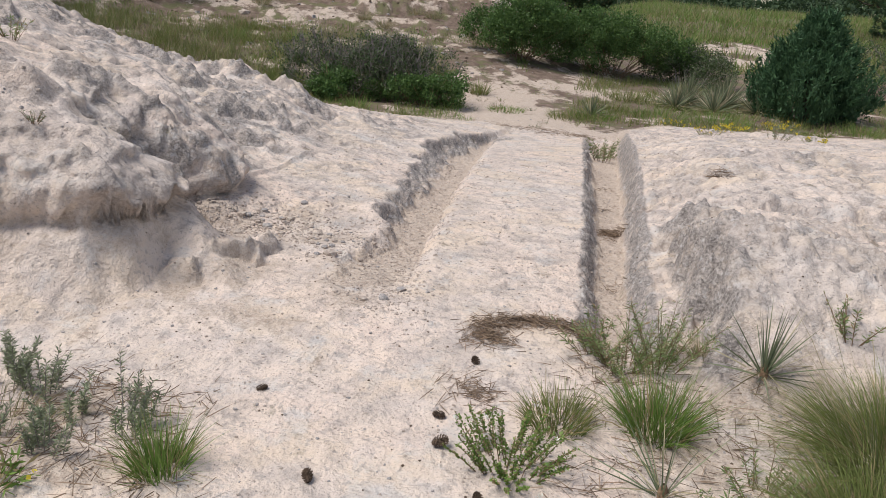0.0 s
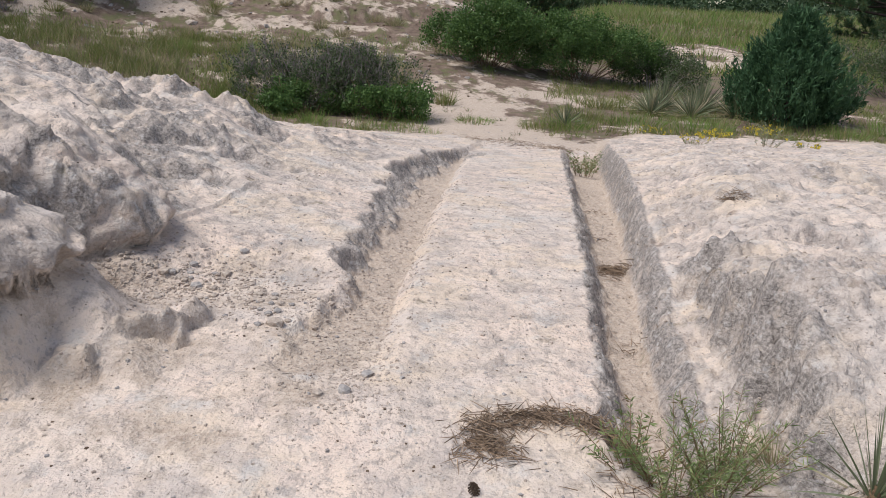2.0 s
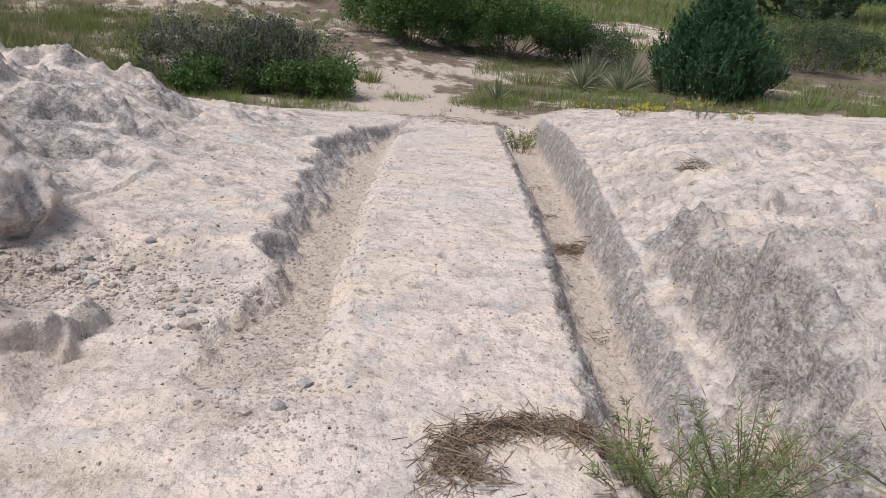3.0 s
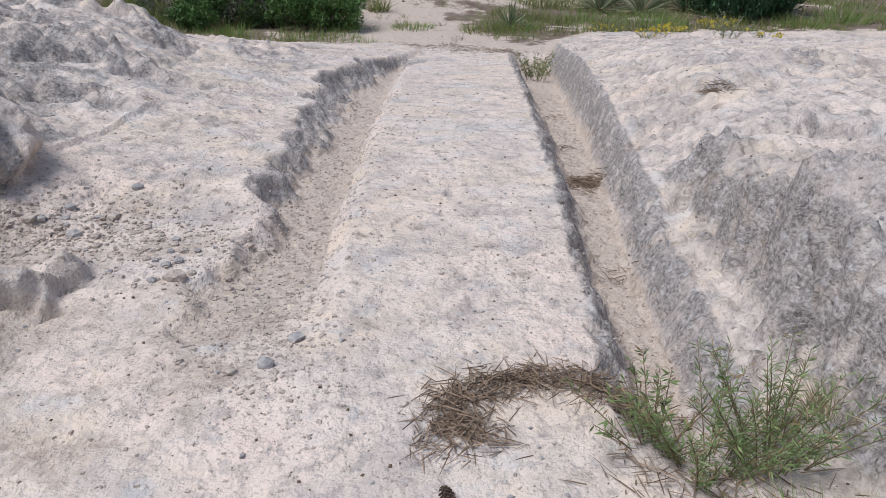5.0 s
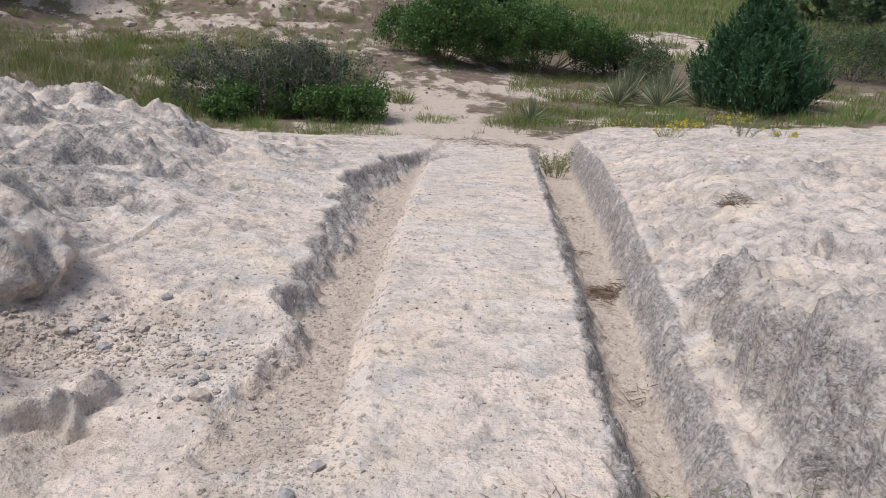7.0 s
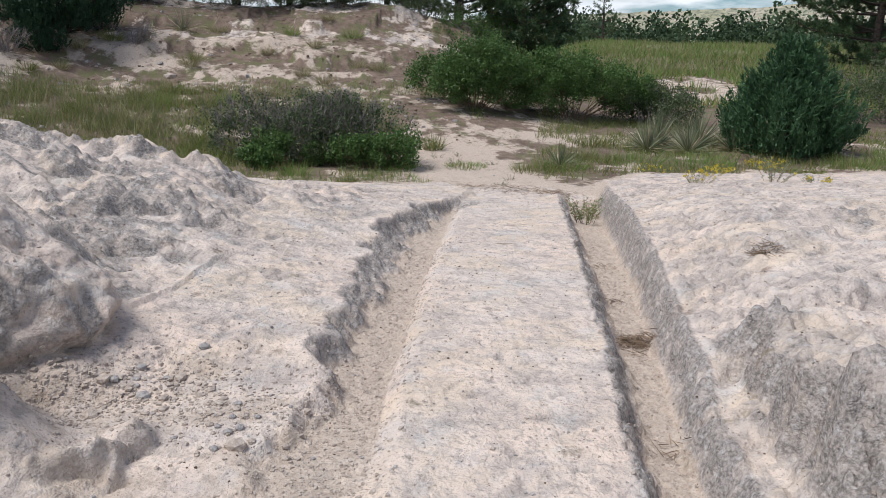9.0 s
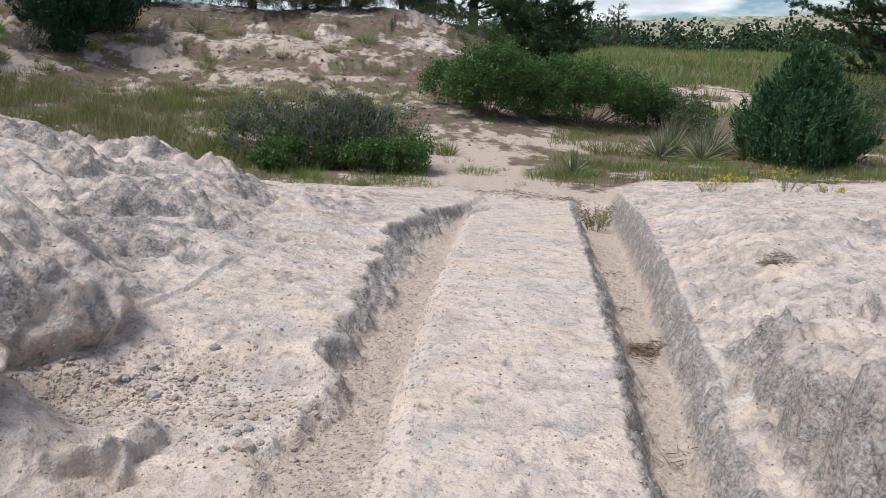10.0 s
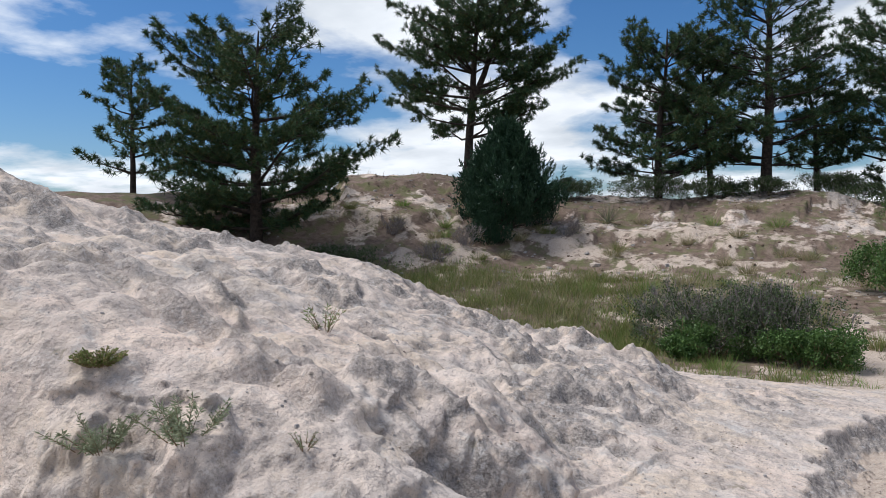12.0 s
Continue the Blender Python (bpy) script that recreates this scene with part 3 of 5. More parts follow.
XS = spaced(-4000, 4000, (-4000, -300, -60, -20, -9, -3, -.6, 2.2, 2.8, 5, 12, 60, 300, 4000), (500, 40, 5, .45, .045, .016, .012, .013, .022, .05, .3, 4, 40, 500))
YS = spaced(-4000, 5000, (-4000, -200, -20, -2, 1.2, 1.8, 5, 9, 12, 14, 25, 60, 300, 5000), (500, 30, 3, .4, .06, .015, .017, .03, .05, .12, .3, 3, 30, 500))
sheet = grid_object("ground", XS, YS, ground_sheet, GROUND)
tagged(sheet, "pale pinkish sandstone outcrop worn by two wheel ruts, with sandy soil around", "ground", kind="structure")


# ---------------------------------------------------------------- helpers for things
def mesh_of(name, verts, faces, material, flat=False):
    me = bpy.data.meshes.new(name)
    me.from_pydata([tuple(v) for v in verts], [], [tuple(f) for f in faces])
    if not flat:
        me.polygons.foreach_set("use_smooth", np.ones(len(me.polygons), bool))
    me.materials.append(material)
    return me


def tris_mesh(name, tris, material):
    tris = np.asarray(tris, float).reshape(-1, 3)
    return mesh_of(name, tris.tolist(), np.arange(len(tris)).reshape(-1, 3).tolist(), material, True)


def quilt(name, quads, material):
    """A mesh of many small separate strips; quads is (number, corners, 3)."""
    k = quads.shape[1]
    return mesh_of(name, quads.reshape(-1, 3).tolist(), np.arange(len(quads) * k).reshape(-1, k).tolist(), material, True)


def strip_mesh(name, left, right, material):
    """Many ribbons: left and right edges are (number, points, 3); each ends in a tip."""
    n, k, _ = left.shape
    verts = np.concatenate([left, right], 1).reshape(-1, 3)
    base = np.arange(n)[:, None, None] * 2 * k
    seg = np.arange(k - 1)[None, :, None]
    faces = np.concatenate([base + seg, base + seg + 1, base + k + seg + 1, base + k + seg], -1).reshape(-1, 4)
    return mesh_of(name, verts.tolist(), faces.tolist(), material)


LOOSE = {"thatch", "foliage_top", "blade_tuft", "leafage", "foliage", "woody_base", "twig_spray", "spray_mass", "branchwork", "crown", "bloom", "seed_stalk_tuft", "dead_skirt"}


def under(name, me, parent, label=""):
    ob = new(name, me)
    ob.parent = parent
    if name in LOOSE:
        tagged(ob, kind="stuff")
    return tagged(ob, label) if label else ob


def thing(name, x, y, label, category, group="", turn=0.0, sink=0.0, size=1.0):
    ob = new(name)
    ob.location, ob.rotation_euler, ob.scale = (x, y, ground(x, y) - sink), (0, 0, radians(turn)), (size, size, size)
    return tagged(ob, label, category, group)


def unit(v):
    return v / np.maximum(np.linalg.norm(v, axis=-1, keepdims=True), 1e-9)


def blades(rng, base, lean, length, width, droop=0.3, points=4, taper=1.3):
    """Ribbons from base (n,3) along lean (n,3), drooping towards their tips."""
    n = len(base)
    lean, side = unit(lean), unit(np.cross(lean, rng.normal(size=(n, 3))))
    s = np.linspace(0, 1, points)[None, :, None]
    length, width = np.broadcast_to(length, n)[:, None, None], np.broadcast_to(width, n)[:, None, None]
    mid = base[:, None, :] + lean[:, None, :] * s * length
    flat = lean * np.array([1, 1, 0])
    mid = mid + flat[:, None, :] * (s ** 2) * length * droop * 0.6 - np.array([0, 0, 1]) * (s ** 2) * length * droop * np.linalg.norm(flat, axis=1)[:, None, None]
    w = width * np.clip(1 - s ** taper, 0.04, 1) * 0.5
    return mid - side[:, None, :] * w, mid + side[:, None, :] * w


def tube(points, radii, sides=6):
    points = np.asarray(points, float)
    tang = unit(np.gradient(points, axis=0))
    ref = np.array([0.31, 0.92, 0.23])
    a = unit(np.cross(tang, ref))
    b = np.cross(tang, a)
    ang = np.linspace(0, 2 * np.pi, sides, endpoint=False)
    ring = a[:, None, :] * np.cos(ang)[None, :, None] + b[:, None, :] * np.sin(ang)[None, :, None]
    v = (points[:, None, :] + ring * np.asarray(radii)[:, None, None]).reshape(-1, 3)
    f = [(i * sides + j, i * sides + (j + 1) % sides, (i + 1) * sides + (j + 1) % sides, (i + 1) * sides + j)
         for i in range(len(points) - 1) for j in range(sides)]
    return v, f


class Pile:
    """Gathers pieces of one mesh."""

    def __init__(self):
        self.v, self.f, self.n = [], [], 0

    def add(self, v, f):
        self.v.extend(map(tuple, v))
        self.f.extend(tuple(i + self.n for i in face) for face in f)
        self.n += len(v)

    def mesh(self, name, material, flat=False):
        return mesh_of(name, self.v, self.f, material, flat)


def leaf_cloud(rng, centres, per, spread, length, width, up=0.4):
    """Small pointed leaves round each centre: diamonds folded at random."""
    n = len(centres) * per
    c = np.repeat(centres, per, 0) + np.clip(rng.normal(size=(n, 3)), -1.6, 1.6) * spread
    d = unit(rng.normal(size=(n, 3)) + np.array([0, 0, up]))
    s = unit(np.cross(d, rng.normal(size=(n, 3))))
    ln, wd = length * rng.uniform(.6, 1.25, (n, 1)), width * rng.uniform(.6, 1.25, (n, 1))
    return np.stack([c - d * ln / 2, c + s * wd / 2, c + d * ln / 2, c - s * wd / 2], 1)


# ---------------------------------------------------------------- kinds of plants
def grass_clump(name, x, y, height, spread, count, material, label, seed, open_=0.5, width=0.006, droop=0.45, group="grass clumps", seedheads=0):
    rng = np.random.default_rng(seed)
    ob = thing(name, x, y, label, "grass", group, turn=rng.uniform(0, 360))
    a, q = rng.uniform(0, 2 * np.pi, count), np.sqrt(rng.uniform(0, 1, count))
    base = np.stack([np.cos(a) * q * spread, np.sin(a) * q * spread, np.full(count, -0.02)], -1)
    out = np.stack([np.cos(a) * q * open_, np.sin(a) * q * open_, np.ones(count)], -1) + rng.normal(size=(count, 3)) * 0.16
    left, right = blades(rng, base, out, height * rng.uniform(.45, 1.12, count), width * rng.uniform(.6, 1.3, count), droop)
    under("blade_tuft", strip_mesh("blade_tuft", left, right, material), ob)
    thatch = max(20, count // 7)
    a, q = rng.uniform(0, 2 * np.pi, thatch), np.sqrt(rng.uniform(0, 1, thatch))
    base = np.stack([np.cos(a) * q * spread, np.sin(a) * q * spread, np.full(thatch, -0.01)], -1)
    out = np.stack([np.cos(a) * (.5 + open_), np.sin(a) * (.5 + open_), np.full(thatch, .55)], -1) + rng.normal(size=(thatch, 3)) * 0.25
    left, right = blades(rng, base, out, height * rng.uniform(.25, .6, thatch), width * .8, .5)
    under("thatch", strip_mesh("thatch", left, right, GRASS_DRY), ob, "dry straw-coloured thatch at the base")
    if seedheads:
        k = seedheads
        a, q = rng.uniform(0, 2 * np.pi, k), np.sqrt(rng.uniform(0, 1, k))
        base = np.stack([np.cos(a) * q * spread, np.sin(a) * q * spread, np.zeros(k)], -1)
        out = np.stack([np.cos(a) * q * open_ * .6, np.sin(a) * q * open_ * .6, np.ones(k)], -1)
        left, right = blades(rng, base, out, height * rng.uniform(1.1, 1.5, k), width * 0.9, droop * .5, taper=4)
        under("seed_stalk_tuft", strip_mesh("seed_stalk_tuft", left, right, GRASS_DRY), ob, "straw-coloured seed stalks")
    return ob


def yucca(name, x, y, length, count, label, seed, group="yuccas", flat=0.0, width=0.014, dry=0):
    rng = np.random.default_rng(seed)
    ob = thing(name, x, y, label, "yucca", group, turn=rng.uniform(0, 360))
    el = np.radians(rng.uniform(8 - flat, 88, count))
    a = rng.uniform(0, 2 * np.pi, count)
    out = np.stack([np.cos(a) * np.cos(el), np.sin(a) * np.cos(el), np.sin(el)], -1)
    left, right = blades(rng, out * 0.03, out, length * rng.uniform(.7, 1.1, count), width, 0.08, 4, 2.2)
    under("blade_tuft", strip_mesh("blade_tuft", left, right, YUCCA), ob)
    crown, faces = tube([(0, 0, -.04), (0, 0, .03), (0, 0, .06)], [.05 * length, .06 * length, .02 * length], 8)
    under("crown", mesh_of("crown", crown, faces, TWIG_BROWN), ob, "brown woody crown")
    if dry:
        a = rng.uniform(0, 2 * np.pi, dry)
        el = np.radians(rng.uniform(-12, 20, dry))
        out = np.stack([np.cos(a) * np.cos(el), np.sin(a) * np.cos(el), np.sin(el) + .05], -1)
        left, right = blades(rng, out * 0.03 + np.array([0, 0, .03]), out, length * rng.uniform(.6, .95, dry), width * .8, 0.25, 4, 2.2)
        under("dead_skirt", strip_mesh("dead_skirt", left, right, GRASS_DRY), ob, "dry straw-coloured lower blades")
    return ob


def shrub(name, x, y, rx, ry, h, label, seed, material, tips=260, per=34, leaf=0.035, stems=40, twig=TWIG, bare=0, group="shrubs", low=0.1, turn=0.0, lobes=7):
    """A spreading bush: stems from the base, leaf clusters in uneven lobes, bare twigs on top."""
    rng = np.random.default_rng(seed)
    ob = thing(name, x, y, label, "shrub", group, turn=turn, sink=0.03)
    la, lq = rng.uniform(0, 2 * np.pi, lobes), np.sqrt(rng.uniform(0.0, 0.62, lobes))
    lc = np.stack([np.cos(la) * lq * rx, np.sin(la) * lq * ry, h * (.05 + .60 * np.sqrt(1 - lq ** 2)) * rng.uniform(.8, 1.1, lobes)], -1)
    lr = rng.uniform(.28, .5, lobes)
    pick = rng.integers(0, lobes, tips)
    d = unit(rng.normal(size=(tips, 3)) + np.array([0, 0, .35])) * rng.uniform(.55, 1.05, (tips, 1))
    pts = lc[pick] + d * np.stack([lr[pick] * rx * 1.15, lr[pick] * ry * 1.15, h * lr[pick] * 1.05], -1)
    pts[:, 2] = np.clip(pts[:, 2], low * h, None)
    under("foliage", quilt("foliage", leaf_cloud(rng, pts, per, 0.065 * (h / 1.1) ** .5, leaf, leaf * .55, .5), material), ob)
    wood = Pile()
    for k in range(stems):
        p = pts[rng.integers(tips)]
        root = np.array([p[0] * .25, p[1] * .25, -.03]) + rng.normal(size=3) * [.08, .08, 0]
        bend = (root + p) / 2 + rng.normal(size=3) * .08 + [0, 0, .06]
        wood.add(*tube([root, bend, p], [.010, .006, .003], 5))
    under("woody_base", wood.mesh("woody_base", twig), ob, "grey woody stems")
    if bare:
        # thin leafless twigs that stand out of the crown
        p = pts[rng.integers(0, tips, bare)] * [.95, .95, .97]
        out = unit(p * [1 / rx, 1 / ry, 1.0] * [.5, .5, 1] + rng.normal(size=(bare, 3)) * .35 + [0, 0, .5])
        left, right = blades(rng, p, out, rng.uniform(.12, .30, bare), 0.006, 0.05, 3, 3)
        under("twig_spray", strip_mesh("twig_spray", left, right, twig), ob, "bare grey twigs")
    return ob


def juniper(name, x, y, radius, h, label, seed, material, sprays=520, group="junipers", turn=0.0, per=46):
    """A dense bush of upright pointed sprays of scale leaves."""
    rng = np.random.default_rng(seed)
    ob = thing(name, x, y, label, "juniper", group, turn=turn, sink=0.05)
    u = rng.uniform(0.02, 1, sprays)
    a = rng.uniform(0, 2 * np.pi, sprays)
    shape = radius * np.clip(0.70 + 1.2 * u, 0, 1) * (1 - np.clip((u - .18) / .85, 0, 1) ** 1.35) * (1 + .20 * np.sin(3 * a + seed) + .12 * np.sin(7 * a + 9 * u))
    q = rng.uniform(.25, 1.0, sprays) ** .6
    root = np.stack([np.cos(a) * shape * q, np.sin(a) * shape * q, u * h * .9], -1)
    axis = unit(np.stack([np.cos(a) * .38, np.sin(a) * .38, np.ones(sprays)], -1) + rng.normal(size=(sprays, 3)) * .16)
    ln = h * rng.uniform(.07, .21, sprays)
    n = sprays * per
    s = rng.uniform(0, 1, n)
    rt, ax, L = np.repeat(root, per, 0), np.repeat(axis, per, 0), np.repeat(ln, per)
    c = rt + ax * (s * L)[:, None] + rng.normal(size=(n, 3)) * ((1 - s) * .05 * h / 2 + .008)[:, None]
    d = unit(ax + rng.normal(size=(n, 3)) * .45)
    sd = unit(np.cross(d, rng.normal(size=(n, 3))))
    size = .05 * (h / 2) ** .7 * rng.uniform(.6, 1.3, (n, 1))
    under("spray_mass", quilt("spray_mass", np.stack([c - sd * size * .28, c + sd * size * .28, c + d * size * 1.5], 1), material), ob)
    wood = Pile()
    for k in range(14):
        p = root[rng.integers(sprays)]
        wood.add(*tube([np.array([p[0] * .1, p[1] * .1, -.05]), p * [.5, .5, .45], p], [.03 * h / 2, .02 * h / 2, .006], 6))
    under("trunk", wood.mesh("trunk", BARK), ob, "dark shreddy branching trunk")
    return ob


def pine(name, x, y, h, spread, label, seed, lean=(0, 0), first=0.12, whorls=15, group="pines", trunk=0.02, fork=False, per_tuft=38, dense=1.0, bushy=0.0):
    """A ponderosa pine: tapered trunk, irregular whorls of rising limbs, tufts of long needles at the twig ends."""
    rng = np.random.default_rng(seed)
    ob = thing(name, x, y, label, "pine tree", group, sink=0.15)
    steps = np.linspace(0, 1, 9)
    sway = np.cumsum(rng.normal(size=(9, 2)) * .010 * h, 0) * steps[:, None]
    axis = np.stack([sway[:, 0] + lean[0] * steps * h, sway[:, 1] + lean[1] * steps * h, steps * h * .98], -1)
    wood, limbs, tufts, dirs = Pile(), Pile(), [], []
    wood.add(*tube(axis, h * trunk * (1.02 - steps) ** .8 + .008, 9))
    axes = [(axis, 1.0)]
    if fork:
        k0 = np.array([axis[3, 0], axis[3, 1], axis[3, 2]])
        second = np.stack([k0 + np.array([.20 * h * s ** .8, .05 * h * s, .62 * h * s]) for s in np.linspace(0, 1, 6)])
        wood.add(*tube(second, h * trunk * .65 * (1.05 - np.linspace(0, 1, 6)) + .008, 8))
        axes.append((second, .6))
    for line, scale in axes:
        tot = len(line) - 1
        for w in range(int(whorls * (1 if scale == 1 else .6))):
            f = (first if scale == 1 else .25) + (0.97 - first) * (w + rng.uniform(-.3, .3)) / whorls / (1 if scale == 1 else .6)
            f = min(max(f, .05), .98)
            i = min(int(f * tot), tot - 1)
            p0 = line[i] + (line[i + 1] - line[i]) * (f * tot - i)
            for b in range(rng.integers(4, 7)):
                a = rng.uniform(0, 2 * np.pi)
                L = spread * scale * ((1 - f ** (2.2 + 1.4 * bushy)) * .90 + .17) * rng.uniform(.55, 1.1)
                if f < first + .10:
                    L *= .85
                rise = rng.uniform(-.08, .22) + .55 * f ** 2
                out = np.array([np.cos(a), np.sin(a), rise])
                t = np.linspace(0, 1, 5)[:, None]
                path = p0 + out * L * t + np.array([0, 0, 1]) * (L * .22 * t ** 2.2) + rng.normal(size=(5, 3)) * .035 * L * t
                limbs.add(*tube(path, (.010 + .012 * L) * (1.05 - t[:, 0]), 5))
                for q in np.linspace(.38 - .2 * bushy, .97, max(4, int((3.0 * L + 2) * dense))) + rng.uniform(-.05, .05):
                    q = min(max(q, .05), .99)
                    k = min(int(q * 4), 3)
                    node = path[k] + (path[k + 1] - path[k]) * (q * 4 - k)
                    turn = a + rng.choice([-1, 1]) * rng.uniform(.45, 1.15)
                    side = unit(np.array([np.cos(turn), np.sin(turn), rng.uniform(-.05, .45)]))
                    ln = (.18 + .42 * L * (1.1 - q)) * rng.uniform(.6, 1.1) * min(1, .35 + L)
                    ends = node + side * ln + np.array([0, 0, .16 * ln])
                    limbs.add(*tube([node, (node + ends) / 2 + [0, 0, -.03 * ln], ends], [.012, .008, .005], 4))
                    for s in np.linspace(.45, 1, max(2, int(ln / .17))):
                        tufts.append(node + (ends - node) * s + rng.normal(size=3) * .05)
                        dirs.append(unit(side * .6 + np.array([0, 0, .55]) + rng.normal(size=3) * .35))
                tufts.append(path[-1])
                dirs.append(unit(out + [0, 0, .4]))
    tufts, dirs = np.array(tufts), np.array(dirs)
    n = len(tufts) * per_tuft
    c, d = np.repeat(tufts, per_tuft, 0), np.repeat(dirs, per_tuft, 0)
    c = c - d * rng.uniform(0, .14, (n, 1))
    nd = unit(d * .7 + unit(rng.normal(size=(n, 3))) * 1.0)
    sd = unit(np.cross(nd, rng.normal(size=(n, 3))))
    ln, wd = rng.uniform(.11, .20, (n, 1)), .012
    tri = np.stack([c - sd * wd, c + sd * wd, c + nd * ln + np.array([0, 0, -.012])], 1)
    under("trunk", wood.mesh("trunk", BARK), ob, "dark furrowed trunk")
    under("branchwork", limbs.mesh("branchwork", BARK), ob)
    under("crown", quilt("crown", tri, NEEDLES), ob, "tufts of dark green needles")
    return ob


def weed(name, x, y, h, stems, label, seed, material, leaf=0.02, per=26, spread=0.08, fan=0.35, stem=TWIG_BROWN, group="weeds", flowers=None, flower_count=0, flower_size=0.012, category="weed", narrow=0.10):
    """Upright stems with narrow leaves up their length, and heads of small flowers where there are any."""
    rng = np.random.default_rng(seed)
    ob = thing(name, x, y, label, category, group, turn=rng.uniform(0, 360))
    wood, leaves, tops = Pile(), [], []
    for k in range(stems):
        a, q = rng.uniform(0, 2 * np.pi), np.sqrt(rng.uniform(0, 1))
        root = np.array([np.cos(a) * q * spread, np.sin(a) * q * spread, -.01])
        out = unit(np.array([np.cos(a) * fan * q, np.sin(a) * fan * q, 1]) + rng.normal(size=3) * .12)
        L = h * rng.uniform(.6, 1.1)
        path = np.stack([root + out * L * s + np.array([np.cos(a), np.sin(a), 0]) * .12 * L * s * s for s in np.linspace(0, 1, 4)])
        wood.add(*tube(path, [.0021, .0018, .0014, .0008], 4))
        s = rng.uniform(.12, 1, per)
        i = np.clip((s * 3).astype(int), 0, 2)
        c = path[i] + (path[i + 1] - path[i]) * (s * 3 - i)[:, None]
        d = unit(rng.normal(size=(per, 3)) * [1, 1, .4] + out * .75)
        sd = unit(np.cross(d, rng.normal(size=(per, 3))))
        ln = leaf * rng.uniform(.6, 1.3, (per, 1))
        leaves.append(np.stack([c, c + d * ln * .5 + sd * ln * narrow, c + d * ln, c + d * ln * .5 - sd * ln * narrow], 1))
        tops.append(path[-1])
    under("woody_base", wood.mesh("woody_base", stem), ob)
    under("leafage", quilt("leafage", np.concatenate(leaves), material), ob)
    if flowers:
        tops = np.array(tops)[rng.integers(0, stems, flower_count)] + rng.normal(size=(flower_count, 3)) * [.02, .02, .008]
        under("bloom", quilt("bloom", leaf_cloud(rng, tops, 5, flower_size * .4, flower_size, flower_size * .8, 1.0), flowers), ob, "small open flowers")
    return ob


def pebble(name, x, y, size, label, seed, material, group="loose stones", flat=0.65, sink=0.25, category="stone"):
    rng = np.random.default_rng(seed)
    bm = bmesh.new()
    bmesh.ops.create_icosphere(bm, subdivisions=1, radius=size)
    shift = rng.uniform(0, 50, 3)
    for v in bm.verts:
        p = v.co / size
        k = 1 + .35 * noise.noise(Vector(p) * 1.3 + Vector(shift)) + .16 * noise.noise(Vector(p) * 3.1 + Vector(shift))
        v.co = Vector((p.x * k * size, p.y * k * size * rng.uniform(.98, 1.02), max(p.z * k * flat, -.45) * size))
    me = bpy.data.meshes.new(name)
    bm.to_mesh(me)
    bm.free()
    me.materials.append(material)
    ob = new(name, me)
    ob.location, ob.rotation_euler = (x, y, ground(x, y) + size * flat * (.5 - sink)), (0, 0, rng.uniform(0, 6.28))
    return tagged(ob, label, category, group)


def pine_cone(x, y, length, turn, seed):
    """An open cone: a core with spiral rows of thick scales, lying on its side."""
    rng = np.random.default_rng(seed)
    pile, n = Pile(), 64
    core, faces = tube([(0, 0, z * length) for z in (0, .3, .7, 1)], [length * r for r in (.12, .2, .16, .05)], 8)
    pile.add(core, faces)
    for k in range(n):
        f = (k + .5) / n
        a, r = k * 2.399, length * .40 * math.sin(math.pi * (0.14 + .80 * f)) ** .8
        out, side = np.array([math.cos(a), math.sin(a), .25 + .5 * f]), np.array([-math.sin(a), math.cos(a), 0])
        root, tip = np.array([0, 0, f * length * .95]), np.array([0, 0, f * length * .95]) + out * r
        w = length * .085 * (1.2 - .6 * f)
        t = np.array([0, 0, length * .02])
        v = [root - side * w * .4, root + side * w * .4, tip + side * w, tip - side * w, root + t, tip + t * 2 + side * w * .4, tip + t * 2 - side * w * .4]
        pile.add(v, [(0, 1, 2, 3), (4, 6, 5), (1, 4, 5, 2), (0, 3, 6, 4), (3, 2, 5, 6)])
    ob = new("pine_cone", pile.mesh("pine_cone", CONE, True))
    ob.matrix_world = pose(x, y, ground(x, y) + length * .26, 82 + rng.uniform(-12, 12), rng.uniform(0, 360), turn)
    return tagged(ob, "dark brown open pine cone lying on pale sand", "pine cone", "fallen pine cones")


# ---------------------------------------------------------------- far land
def hill_range(name, dist, az0, az1, height, seed, label, base=-14, step=0.25):
    rng = np.random.default_rng(seed)
    az = np.arange(az0, az1, step)
    rows = []
    k = np.arange(len(az))
    top = height(az) + dist * .004 * fbm(az / 4.0, az * 0 + seed, 1.0, 4, seed)
    for j, f in enumerate(np.linspace(0, 1, 14)):
        d = dist * (1 - .28 * (1 - f)) + dist * .02 * fbm(az / 1.5, az * 0 + 3 * j, 1.0, 2, seed + 5)
        z = base + (top - base) * f ** 1.5 + (0 < j < 13) * dist * .0035 * fbm(az / 1.1, np.full(len(az), j * .9), 1.0, 3, seed + 9)
        rows.append(np.stack([np.sin(np.radians(az)) * d, np.cos(np.radians(az)) * d, z], -1))
    v = np.concatenate(rows)
    w = len(az)
    f = [(j * w + i, j * w + i + 1, (j + 1) * w + i + 1, (j + 1) * w + i) for j in range(13) for i in range(w - 1)]
    ob = new(name, mesh_of(name, v, f, FAR_HILL))
    return tagged(ob, label, "hills", kind="structure")


hill_range("distant_hills", 1500, -70, 80, lambda a: np.interp(a, (-70, 0, 4, 12, 16, 20, 25, 28, 30, 33, 40, 80), (40, 26, 30, 44, 50, 54, 60, 66, 72, 82, 86, 60)), 4, "pale tan dry hills with scattered trees on the horizon")


